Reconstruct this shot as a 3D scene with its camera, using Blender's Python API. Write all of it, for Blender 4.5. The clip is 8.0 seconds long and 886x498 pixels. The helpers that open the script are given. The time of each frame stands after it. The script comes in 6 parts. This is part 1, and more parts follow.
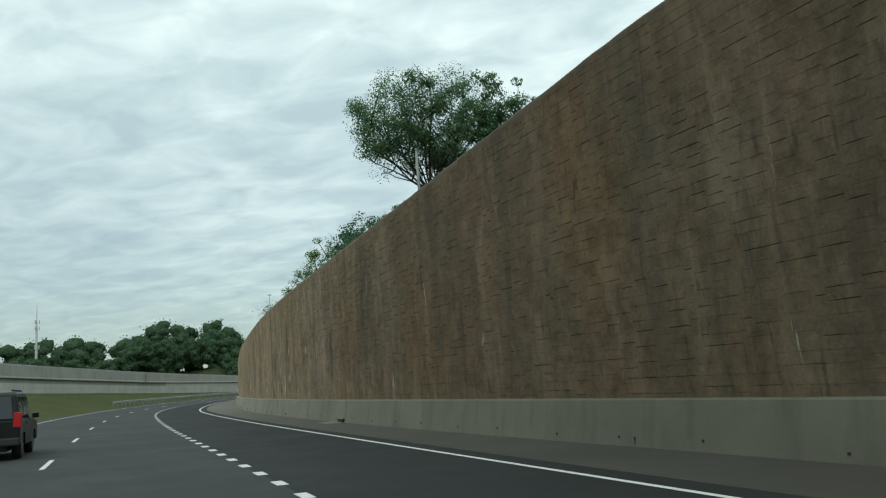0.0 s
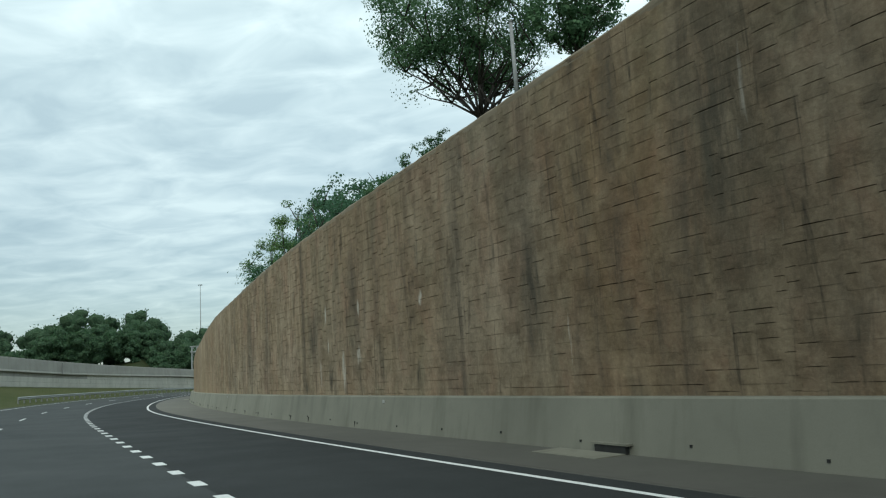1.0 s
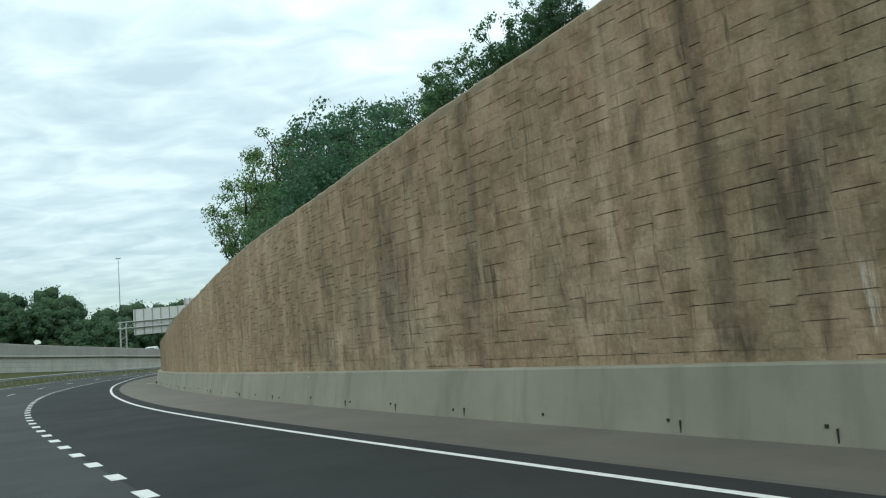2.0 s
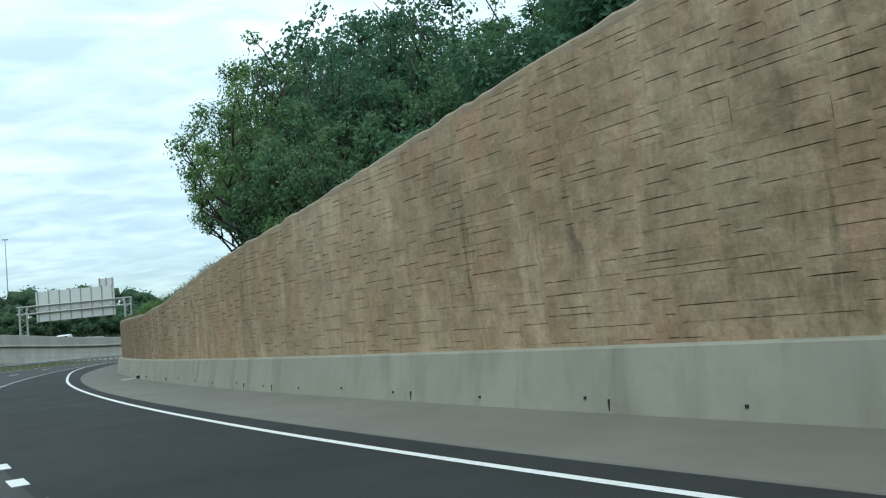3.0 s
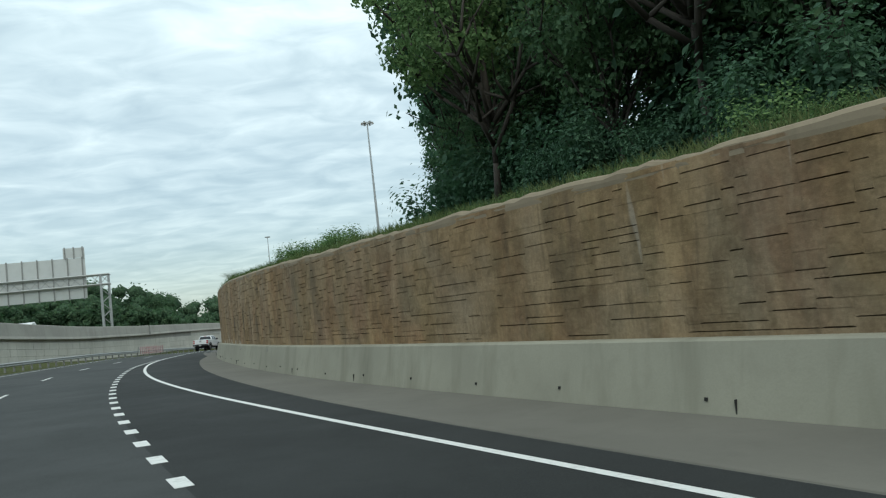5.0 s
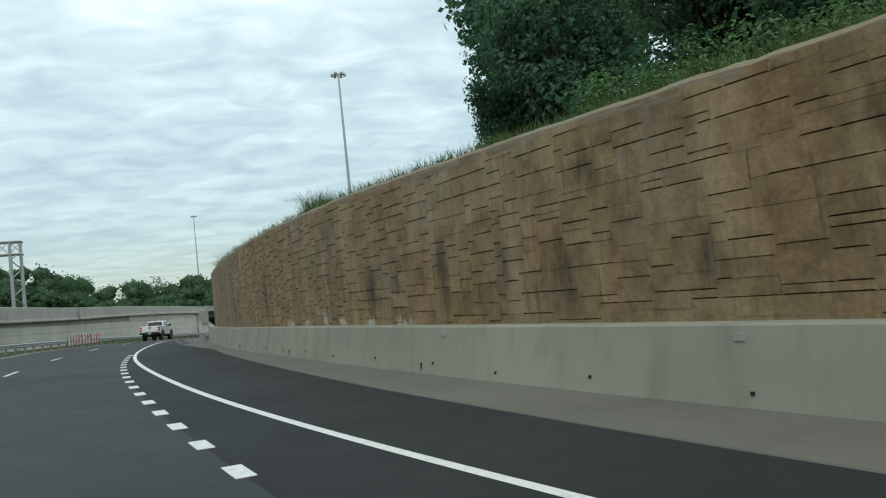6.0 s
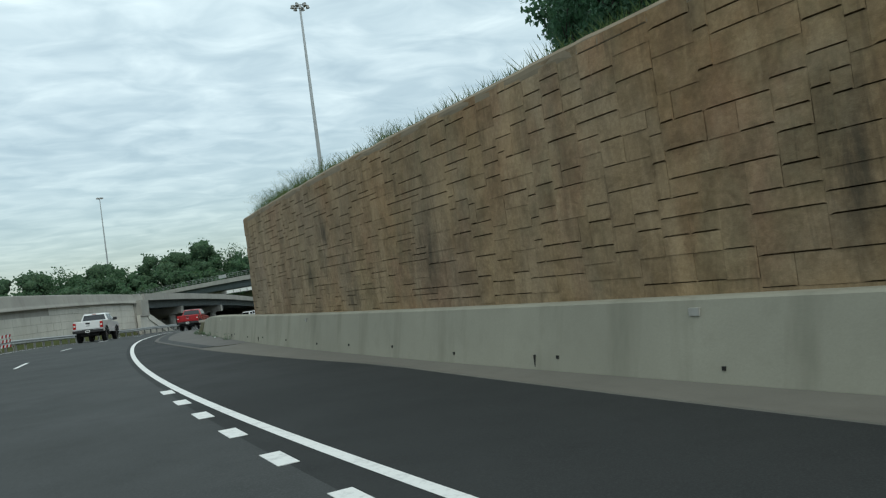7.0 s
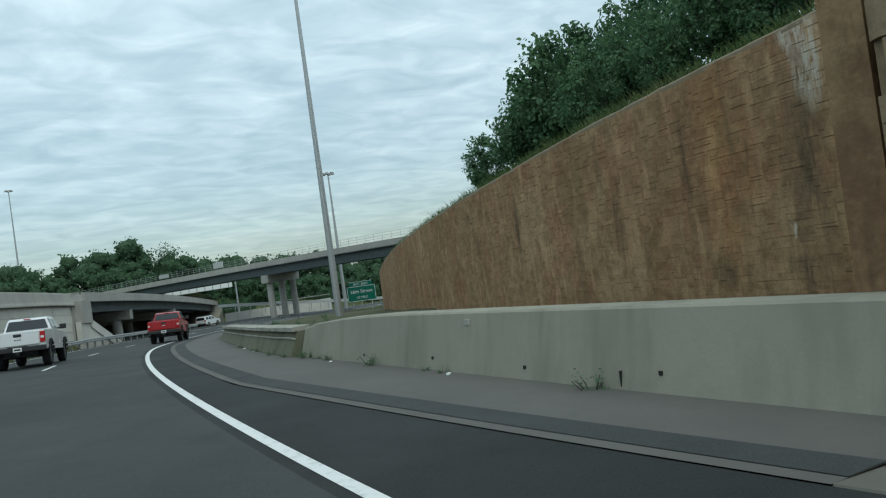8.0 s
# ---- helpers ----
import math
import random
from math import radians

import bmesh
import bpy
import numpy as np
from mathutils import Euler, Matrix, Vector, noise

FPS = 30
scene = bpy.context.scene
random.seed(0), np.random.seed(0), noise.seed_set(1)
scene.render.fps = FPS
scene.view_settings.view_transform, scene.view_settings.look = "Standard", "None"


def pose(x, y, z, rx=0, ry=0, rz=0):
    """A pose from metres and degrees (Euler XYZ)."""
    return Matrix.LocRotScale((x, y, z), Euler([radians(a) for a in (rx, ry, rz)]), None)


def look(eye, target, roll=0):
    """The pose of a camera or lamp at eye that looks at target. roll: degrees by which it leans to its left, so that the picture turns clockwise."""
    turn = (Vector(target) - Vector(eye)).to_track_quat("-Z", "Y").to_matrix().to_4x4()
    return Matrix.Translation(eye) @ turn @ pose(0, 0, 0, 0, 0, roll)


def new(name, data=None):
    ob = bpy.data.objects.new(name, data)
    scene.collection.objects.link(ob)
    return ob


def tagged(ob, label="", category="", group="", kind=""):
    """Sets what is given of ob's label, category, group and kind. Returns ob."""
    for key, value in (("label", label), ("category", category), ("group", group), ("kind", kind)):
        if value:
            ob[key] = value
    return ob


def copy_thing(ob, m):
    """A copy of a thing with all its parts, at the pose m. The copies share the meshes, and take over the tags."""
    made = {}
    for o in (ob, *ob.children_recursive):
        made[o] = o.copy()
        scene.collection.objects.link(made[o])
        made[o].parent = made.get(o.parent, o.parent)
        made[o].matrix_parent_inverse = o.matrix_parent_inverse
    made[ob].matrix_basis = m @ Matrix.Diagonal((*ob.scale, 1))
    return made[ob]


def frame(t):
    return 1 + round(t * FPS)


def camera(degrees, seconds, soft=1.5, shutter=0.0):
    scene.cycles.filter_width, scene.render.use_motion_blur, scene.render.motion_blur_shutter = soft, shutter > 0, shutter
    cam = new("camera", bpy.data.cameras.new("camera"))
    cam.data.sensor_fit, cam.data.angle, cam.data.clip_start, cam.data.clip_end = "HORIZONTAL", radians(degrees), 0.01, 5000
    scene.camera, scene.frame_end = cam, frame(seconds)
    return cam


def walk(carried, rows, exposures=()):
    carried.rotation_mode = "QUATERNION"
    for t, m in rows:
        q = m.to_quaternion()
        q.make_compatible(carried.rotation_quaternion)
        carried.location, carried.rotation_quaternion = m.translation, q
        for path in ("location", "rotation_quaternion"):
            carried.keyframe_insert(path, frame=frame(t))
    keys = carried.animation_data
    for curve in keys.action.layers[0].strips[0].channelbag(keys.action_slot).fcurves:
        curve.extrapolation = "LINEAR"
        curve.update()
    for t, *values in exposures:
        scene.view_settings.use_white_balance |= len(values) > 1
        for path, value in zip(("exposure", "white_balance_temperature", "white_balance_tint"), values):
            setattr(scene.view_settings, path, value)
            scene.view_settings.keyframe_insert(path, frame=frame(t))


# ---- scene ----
cam = camera(62.7, 8.0, soft=1.2)
PATH = [
    (0, (0.000, -0.000, 1.577), (0.808, 1.796, 1.925), -4.8),
    (0.5, (-0.030, 11.735, 1.552), (0.819, 13.509, 1.918), -4.5),
    (1, (-0.069, 23.217, 1.599), (0.910, 24.929, 1.935), -3.9),
    (1.5, (-0.047, 34.530, 1.731), (1.019, 36.198, 2.016), -5.0),
    (2, (0.104, 45.829, 1.837), (1.266, 47.438, 2.084), -5.6),
    (2.5, (0.462, 57.126, 1.928), (1.727, 58.660, 2.145), -5.8),
    (3, (1.119, 68.461, 2.032), (2.482, 69.912, 2.218), -6.4),
    (3.5, (2.169, 79.833, 2.160), (3.625, 81.196, 2.310), -7.6),
    (4, (3.712, 91.227, 2.194), (5.167, 92.589, 2.351), -6.8),
    (4.5, (5.869, 102.713, 2.362), (7.318, 104.081, 2.531), -6.9),
    (5, (8.647, 113.934, 2.475), (10.136, 115.260, 2.637), -6.6),
    (5.5, (12.053, 124.936, 2.529), (13.612, 126.181, 2.669), -6.1),
    (6, (16.167, 135.915, 2.574), (17.795, 137.071, 2.685), -6.1),
    (6.5, (21.052, 146.894, 2.644), (22.739, 147.965, 2.722), -6.6),
    (7, (26.708, 157.745, 2.638), (28.464, 158.702, 2.680), -7.7),
    (7.5, (32.965, 168.108, 2.623), (34.773, 168.963, 2.654), -8.2),
    (8, (39.779, 177.939, 2.547), (41.622, 178.713, 2.573), -8.0),
]
EXPOSURES = [(0.0, 0.0, 6650, -4), (0.5, -0.2, 6450, -6), (1.0, 0.08, 6400, -3), (1.5, 0.12, 6450, -3), (1.7, 0.18, 6500, -3), (2.8, 0.47, 6000, -2), (3.6, 0.47, 5950, -2), (4.1, 0.38, 6450, 0), (4.7, 0.22, 6450, 0), (6.0, 0.2, 6500, 0), (7.0, 0.12, 6450, 0), (8.0, 0.06, 6150, -2)]
walk(cam, [(t, look(eye, target, roll)) for t, eye, target, roll in PATH], EXPOSURES)

# ---------------------------------------------------------------- sky and sun
SUN_EL, SUN_AZ = 52.0, 215.0   # degrees: height, and compass turn from +y towards +x

world = bpy.data.worlds.new("overcast_sky")
scene.world = world
world.use_nodes = True
wn, wl = world.node_tree.nodes, world.node_tree.links
wn.clear()


def wnode(kind, **values):
    n = wn.new(kind)
    for key, value in values.items():
        n.inputs[key].default_value = value
    return n


def wmath(op, a, b=None, clamp=False):
    n = wn.new("ShaderNodeMath")
    n.operation, n.use_clamp = op, clamp
    for i, v in enumerate((a, b)):
        if v is None:
            continue
        if isinstance(v, (int, float)):
            n.inputs[i].default_value = v
        else:
            wl.new(v, n.inputs[i])
    return n.outputs[0]


coords = wn.new("ShaderNodeTexCoord")
split = wn.new("ShaderNodeSeparateXYZ")
wl.new(coords.outputs["Generated"], split.inputs[0])
lift = wmath("ADD", wmath("MAXIMUM", split.outputs[2], 0.0), 0.095)
flat = wn.new("ShaderNodeCombineXYZ")
wl.new(wmath("DIVIDE", split.outputs[0], lift), flat.inputs[0])
wl.new(wmath("DIVIDE", split.outputs[1], lift), flat.inputs[1])
turn = wn.new("ShaderNodeMapping")
# long rolls of cloud that lie across the way
turn.vector_type = "TEXTURE"
turn.inputs["Rotation"].default_value = (0, 0, radians(-42))
turn.inputs["Scale"].default_value = (1.25, 0.95, 1)
wl.new(flat.outputs[0], turn.inputs[0])
big = wnode("ShaderNodeTexNoise", Scale=0.9, Detail=2.0, Roughness=0.45, Distortion=0.0)
rows_of_cloud = wnode("ShaderNodeTexNoise", Scale=4.8, Detail=4.0, Roughness=0.52, Distortion=0.5)
wl.new(turn.outputs[0], big.inputs["Vector"])
wl.new(turn.outputs[0], rows_of_cloud.inputs["Vector"])
blend = wmath("ADD", wmath("MULTIPLY", big.outputs[0], 0.45), wmath("MULTIPLY", rows_of_cloud.outputs[0], 0.62))
ramp = wn.new("ShaderNodeValToRGB")
wl.new(blend, ramp.inputs[0])
for k in range(2):
    ramp.color_ramp.elements.new(0.5)
for e, (p, c) in zip(ramp.color_ramp.elements, ((0.38, (0.455, 0.52, 0.55)), (0.48, (0.545, 0.61, 0.635)), (0.57, (0.65, 0.71, 0.73)), (0.70, (0.82, 0.875, 0.88)))):
    e.position, e.color = p, (*c, 1)
sky = wn.new("ShaderNodeTexSky")
sky.sky_type, sky.sun_disc = "NISHITA", False
sky.sun_elevation, sky.sun_rotation = radians(SUN_EL), radians(SUN_AZ)
blue = wn.new("ShaderNodeBackground")
blue.inputs["Strength"].default_value = 0.05
wl.new(sky.outputs[0], blue.inputs["Color"])
cloud = wn.new("ShaderNodeBackground")
cloud.inputs["Strength"].default_value = 0.95
wl.new(ramp.outputs[0], cloud.inputs["Color"])
# thicker, greyer cloud towards the horizon
wl.new(wmath("ADD", wmath("MULTIPLY", wmath("MINIMUM", wmath("MAXIMUM", split.outputs[2], 0.0), 0.45), 1.84), 0.32), cloud.inputs["Strength"])
both = wn.new("ShaderNodeAddShader")
wl.new(blue.outputs[0], both.inputs[0])
wl.new(cloud.outputs[0], both.inputs[1])
sky_out = wn.new("ShaderNodeOutputWorld")
wl.new(both.outputs[0], sky_out.inputs["Surface"])

sun = new("sun", bpy.data.lights.new("sun", "SUN"))
sun.data.energy, sun.data.angle, sun.data.color = 0.7, radians(22), (1.0, 0.95, 0.87)
az, el = radians(SUN_AZ), radians(SUN_EL)
sun.matrix_world = look((math.sin(az) * math.cos(el) * 50, math.cos(az) * math.cos(el) * 50, math.sin(el) * 50), (0, 0, 0))

# ---------------------------------------------------------------- materials


class Nodes:
    """A small builder for node materials."""

    def __init__(self, name):
        self.m = bpy.data.materials.new(name)
        self.m.use_nodes = True
        self.n, self.l = self.m.node_tree.nodes, self.m.node_tree.links
        self.bsdf = self.n["Principled BSDF"]
        self.co = self.n.new("ShaderNodeTexCoord").outputs["Object"]

    def put(self, socket, value):
        if isinstance(value, bpy.types.NodeSocket):
            self.l.new(value, socket)
        else:
            socket.default_value = (*value, 1) if isinstance(value, tuple) and len(value) == 3 and socket.type == "RGBA" else value

    def mapped(self, scale):
        n = self.n.new("ShaderNodeMapping")
        n.inputs["Scale"].default_value = scale
        self.l.new(self.co, n.inputs[0])
        return n.outputs[0]

    def noise(self, scale, detail=4.0, rough=0.55, stretch=(1, 1, 1), distort=0.0):
        n = self.n.new("ShaderNodeTexNoise")
        for k, v in (("Scale", scale), ("Detail", detail), ("Roughness", rough), ("Distortion", distort)):
            n.inputs[k].default_value = v
        self.l.new(self.mapped(stretch), n.inputs["Vector"])
        return n.outputs[0]

    def span(self, value, a, b, lo=0.0, hi=1.0):
        n = self.n.new("ShaderNodeMapRange")
        for i, v in enumerate((value, a, b, lo, hi)):
            self.put(n.inputs[i], v)
        return n.outputs[0]

    def mix(self, f, a, b, how="MIX"):
        n = self.n.new("ShaderNodeMix")
        n.data_type, n.blend_type = "RGBA", how
        self.put(n.inputs[0], f)
        self.put(n.inputs[6], a)
        self.put(n.inputs[7], b)
        return n.outputs[2]

    def calc(self, op, a, b):
        n = self.n.new("ShaderNodeMath")
        n.operation = op
        self.put(n.inputs[0], a)
        self.put(n.inputs[1], b)
        return n.outputs[0]

    def piece(self):
        """A number of its own for every piece, loose or joined."""
        a = self.n.new("ShaderNodeObjectInfo").outputs["Random"]
        b = self.n.new("ShaderNodeNewGeometry").outputs["Random Per Island"]
        return self.calc("FRACT", self.calc("ADD", a, b), 0.0)

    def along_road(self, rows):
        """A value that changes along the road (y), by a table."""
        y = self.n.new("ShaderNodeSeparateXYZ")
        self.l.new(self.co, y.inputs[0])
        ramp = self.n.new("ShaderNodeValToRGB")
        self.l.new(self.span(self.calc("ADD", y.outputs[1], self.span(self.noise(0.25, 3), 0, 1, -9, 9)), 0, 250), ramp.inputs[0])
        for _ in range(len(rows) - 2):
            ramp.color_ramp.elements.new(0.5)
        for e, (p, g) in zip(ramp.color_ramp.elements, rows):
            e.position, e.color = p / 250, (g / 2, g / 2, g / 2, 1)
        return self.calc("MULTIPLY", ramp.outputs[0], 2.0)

    def done(self, color, rough=0.8, bump=None, strength=0.3, depth=0.02, metal=0.0, spec=0.4):
        self.put(self.bsdf.inputs["Base Color"], color)
        self.put(self.bsdf.inputs["Roughness"], rough)
        self.put(self.bsdf.inputs["Metallic"], metal)
        self.put(self.bsdf.inputs["Specular IOR Level"], spec)
        if bump is not None:
            n = self.n.new("ShaderNodeBump")
            n.inputs["Strength"].default_value, n.inputs["Distance"].default_value = strength, depth
            self.l.new(bump, n.inputs["Height"])
            self.l.new(n.outputs[0], self.bsdf.inputs["Normal"])
        return self.m


def rock_wall_material(name, tan, brown, dark, tone_rows=((0, 1.0), (200, 1.0)), runny=((0, 1.0), (200, 1.0)), patchy=((0, 0.2), (200, 0.2)), stains=(), limes=(), warm=((0, 0.0), (200, 0.0)), ochres=(), greys=()):
    """Stained, coloured concrete cast as rock; the tables vary it along the road (y)."""
    k = Nodes(name)
    y = k.n.new("ShaderNodeSeparateXYZ")
    k.l.new(k.co, y.inputs[0])
    table = k.along_road

    def spots(rows, soft):
        """Stains with a place, half width and half height of their own."""
        wob = k.noise(1.0, 4, 0.6, (5, 5, 0.9))
        push = k.n.new("ShaderNodeCombineXYZ")
        k.put(push.inputs[0], k.calc("ADD", y.outputs[1], k.span(wob, 0, 1, -soft, soft)))
        k.put(push.inputs[1], k.calc("ADD", y.outputs[2], k.span(k.noise(4.0, 3, 0.6, (1, 1, 0.05)), 0, 1, -0.5, 0.5)))
        most = None
        for py, pz, hw, hh in rows:
            m = k.n.new("ShaderNodeMapping")
            m.inputs["Scale"].default_value = (1 / hw, 1 / hh, 1)
            m.inputs["Location"].default_value = (-py / hw, -pz / hh, 0)
            k.l.new(push.outputs[0], m.inputs[0])
            g = k.n.new("ShaderNodeTexGradient")
            g.gradient_type = "SPHERICAL"
            k.l.new(m.outputs[0], g.inputs[0])
            most = g.outputs[1] if most is None else k.calc("MAXIMUM", most, g.outputs[1])
        return most

    col = k.mix(k.span(k.noise(0.16, 4, 0.55), 0.42, 0.58), tan, brown)
    small = k.noise(2.3, 6, 0.70, (1, 1, 1.1), 0.4)
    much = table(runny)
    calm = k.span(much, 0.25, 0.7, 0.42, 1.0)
    # broad blotches: rosy, olive grey, dark and pale
    rosy = k.noise(0.62, 5, 0.64, (1, 1, 0.6), 0.5)
    col = k.mix(k.span(rosy, 0.47, 0.62, 0.0, 0.60), col, (brown[0] * 1.10, brown[1] * 0.93, brown[2] * 0.98))
    olive = k.noise(0.47, 5, 0.66, (1.2, 1.2, 0.55), 0.7)
    col = k.mix(k.span(olive, 0.50, 0.64, 0.0, 0.55), col, (tan[0] * 0.70, tan[1] * 0.78, tan[2] * 0.74))
    blot = k.noise(0.8, 5, 0.62, (1, 1, 0.8), 0.3)
    col = k.mix(k.calc("MULTIPLY", k.span(blot, 0.44, 0.64, 0.0, 0.60), calm), col, tuple(c * 0.72 for c in brown))
    col = k.mix(k.calc("MULTIPLY", k.span(small, 0.49, 0.64, 0.0, 0.62), calm), col, tuple(c * 0.55 for c in brown))
    col = k.mix(k.span(small, 0.50, 0.36, 0.0, 0.28), col, tuple(min(1, c * 1.35) for c in tan))
    pale = k.noise(1.0, 5, 0.62, (1.3, 1.3, 0.28), 0.6)
    col = k.mix(k.span(pale, 0.51, 0.66, 0.0, 0.50), col, tuple(min(1, c * 1.42) for c in tan))
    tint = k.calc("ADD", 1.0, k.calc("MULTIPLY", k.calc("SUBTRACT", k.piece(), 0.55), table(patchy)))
    # overall brightness follows a table by place along the road
    col = k.mix(1.0, col, k.calc("MULTIPLY", table(tone_rows), tint), "MULTIPLY")
    col = k.mix(k.calc("MULTIPLY", table(warm), k.span(k.noise(0.5, 4, 0.6, (1, 1, 0.6), 0.4), 0.36, 0.62, 0.3, 1.0)), col, k.mix(1.0, col, (1.14, 0.99, 0.76), "MULTIPLY"))
    if ochres:
        col = k.mix(k.calc("MULTIPLY", k.span(spots(ochres, 0.8), 0.0, 0.6, 0.0, 0.6), k.span(k.noise(0.9, 5, 0.65, (1.2, 1.2, 0.4), 0.5), 0.32, 0.55, 0.35, 1.0)), col, k.mix(1.0, col, (1.16, 0.99, 0.78), "MULTIPLY"))
    if greys:
        col = k.mix(k.calc("MULTIPLY", k.span(spots(greys, 0.8), 0.0, 0.5, 0.0, 0.9), k.span(k.noise(0.9, 5, 0.65, (1.4, 1.4, 0.3), 0.5), 0.34, 0.56, 0.3, 1.0)), col, k.mix(1.0, col, (1.16, 1.17, 1.20), "MULTIPLY"))
    # water runs: broad, narrow and hair-thin, broken up on the way down
    broken = k.span(k.noise(1.3, 4, 0.65, (1, 1, 0.7), 0.5), 0.36, 0.58, 0.25, 1.0)
    runs = k.noise(1.0, 5, 0.66, (0.45, 0.45, 0.06), 1.2)
    col = k.mix(k.calc("MULTIPLY", k.calc("MULTIPLY", k.span(runs, 0.50, 0.66, 0.0, 0.70), much), broken), col, dark)
    drips = k.noise(1.0, 5, 0.66, (1.5, 1.5, 0.22), 1.4)
    col = k.mix(k.calc("MULTIPLY", k.calc("MULTIPLY", k.span(drips, 0.55, 0.72, 0.0, 0.70), much), broken), col, tuple(c * 0.85 for c in dark))
    thin = k.noise(1.0, 3, 0.6, (4.5, 4.5, 0.5), 0.8)
    col = k.mix(k.calc("MULTIPLY", k.calc("MULTIPLY", k.span(thin, 0.60, 0.72, 0.0, 0.7), much), broken), col, tuple(c * 0.5 for c in dark))
    lime = k.noise(1.0, 3, 0.6, (2.6, 2.6, 0.32), 0.2)
    col = k.mix(k.calc("MULTIPLY", k.span(lime, 0.71, 0.77, 0.0, 0.5), much), col, (0.52, 0.48, 0.41))
    if stains:
        col = k.mix(k.calc("MULTIPLY", k.span(spots(stains, 0.35), 0.0, 0.85, 0.0, 0.78), k.span(k.noise(1.0, 5, 0.7, (3.0, 3.0, 0.5), 0.5), 0.30, 0.58, 0.10, 1.0)), col, (dark[0] * 0.56, dark[1] * 0.62, dark[2] * 0.64))
    if limes:
        col = k.mix(k.calc("MULTIPLY", k.span(spots(limes, 0.16), 0.03, 0.5, 0.0, 0.80), k.span(k.noise(1.0, 5, 0.72, (9.0, 9.0, 1.2), 0.6), 0.38, 0.56)), col, (0.58, 0.54, 0.46))
    fine = k.noise(14, 6, 0.70)
    col = k.mix(k.span(fine, 0.40, 0.64, 0.0, 0.42), col, k.mix(1.0, col, (0.62, 0.60, 0.58), "MULTIPLY"))
    col = k.mix(k.span(fine, 0.46, 0.34, 0.0, 0.20), col, k.mix(1.0, col, (1.35, 1.33, 1.30), "MULTIPLY"))
    mid = k.noise(3.0, 5, 0.6)
    ledge = k.noise(1.0, 4, 0.6, (1.6, 1.6, 7.5), 0.4)
    rel = k.calc("ADD", k.calc("MULTIPLY", mid, 0.8), k.calc("ADD", k.calc("MULTIPLY", fine, 0.25), k.calc("MULTIPLY", ledge, 0.18)))
    return k.done(col, 0.93, rel, 0.75, 0.04, spec=0.2)


def concrete_material(name, base, stain, runs_share=0.5, rough=0.85, tone_rows=()):
    k = Nodes(name)
    col = k.mix(k.span(k.noise(0.35, 4, 0.6), 0.35, 0.65), base, tuple(c * 0.82 for c in base))
    col = k.mix(k.span(k.noise(1.0, 4, 0.6, (1.3, 1.3, 0.12), 0.2), 0.5, 0.72, 0.0, runs_share), col, stain)
    col = k.mix(k.span(k.noise(2.6, 5, 0.65), 0.52, 0.72, 0.0, 0.35), col, tuple(c * 0.7 for c in base))
    fine = k.noise(30, 4, 0.6)
    col = k.mix(k.span(fine, 0.3, 0.7, 0.0, 0.25), col, tuple(c * 0.7 for c in base))
    # optional table: the concrete gets darker and lighter along the road
    if tone_rows:
        col = k.mix(1.0, col, k.along_road(tone_rows), "MULTIPLY")
    return k.done(col, rough, fine, 0.25, 0.008, spec=0.3)


def asphalt_material(name, base, worn):
    k = Nodes(name)
    col = k.mix(k.span(k.noise(0.16, 4, 0.6), 0.35, 0.65), base, worn)
    col = k.mix(k.span(k.noise(1.4, 4, 0.6), 0.5, 0.75, 0.0, 0.5), col, tuple(c * 0.7 for c in base))
    grit = k.noise(55, 3, 0.7)
    col = k.mix(k.span(grit, 0.45, 0.75, 0.0, 0.5), col, tuple(min(1, c * 2.0) for c in worn))
    return k.done(col, k.span(k.noise(0.5, 3), 0.3, 0.7, 0.78, 0.93), grit, 0.35, 0.006, spec=0.25)


def paint_material(name, color, wear=0.45):
    k = Nodes(name)
    col = k.mix(k.span(k.noise(9, 5, 0.7), 0.5, 0.72, 0.0, wear), color, tuple(c * 0.35 for c in color))
    return k.done(col, 0.65, k.noise(50, 2), 0.2, 0.004)


def grass_material(name, a, b, c):
    k = Nodes(name)
    col = k.mix(k.span(k.noise(0.12, 4, 0.6), 0.4, 0.62), a, b)
    col = k.mix(k.span(k.noise(1.7, 5, 0.7), 0.5, 0.72, 0.0, 0.6), col, c)
    f = k.noise(24, 4, 0.7)
    col = k.mix(k.span(f, 0.35, 0.7, 0.0, 0.5), col, tuple(v * 0.5 for v in a))
    return k.done(col, 0.95, f, 0.8, 0.05, spec=0.15)


def leaf_material(name, a, b, c):
    k = Nodes(name)
    own = k.piece()
    col = k.mix(k.span(own, 0, 1), a, b)
    col = k.mix(k.span(k.noise(0.45, 2), 0.5, 0.7, 0.0, 0.7), col, c)
    k.done(col, 0.7, spec=0.15)
    glow = k.n.new("ShaderNodeBsdfTranslucent")
    k.put(glow.inputs["Color"], k.mix(0.5, col, (0.07, 0.17, 0.06)))
    m = k.n.new("ShaderNodeMixShader")
    m.inputs[0].default_value = 0.42
    k.l.new(k.bsdf.outputs[0], m.inputs[1])
    k.l.new(glow.outputs[0], m.inputs[2])
    k.l.new(m.outputs[0], k.n["Material Output"].inputs["Surface"])
    return k.m


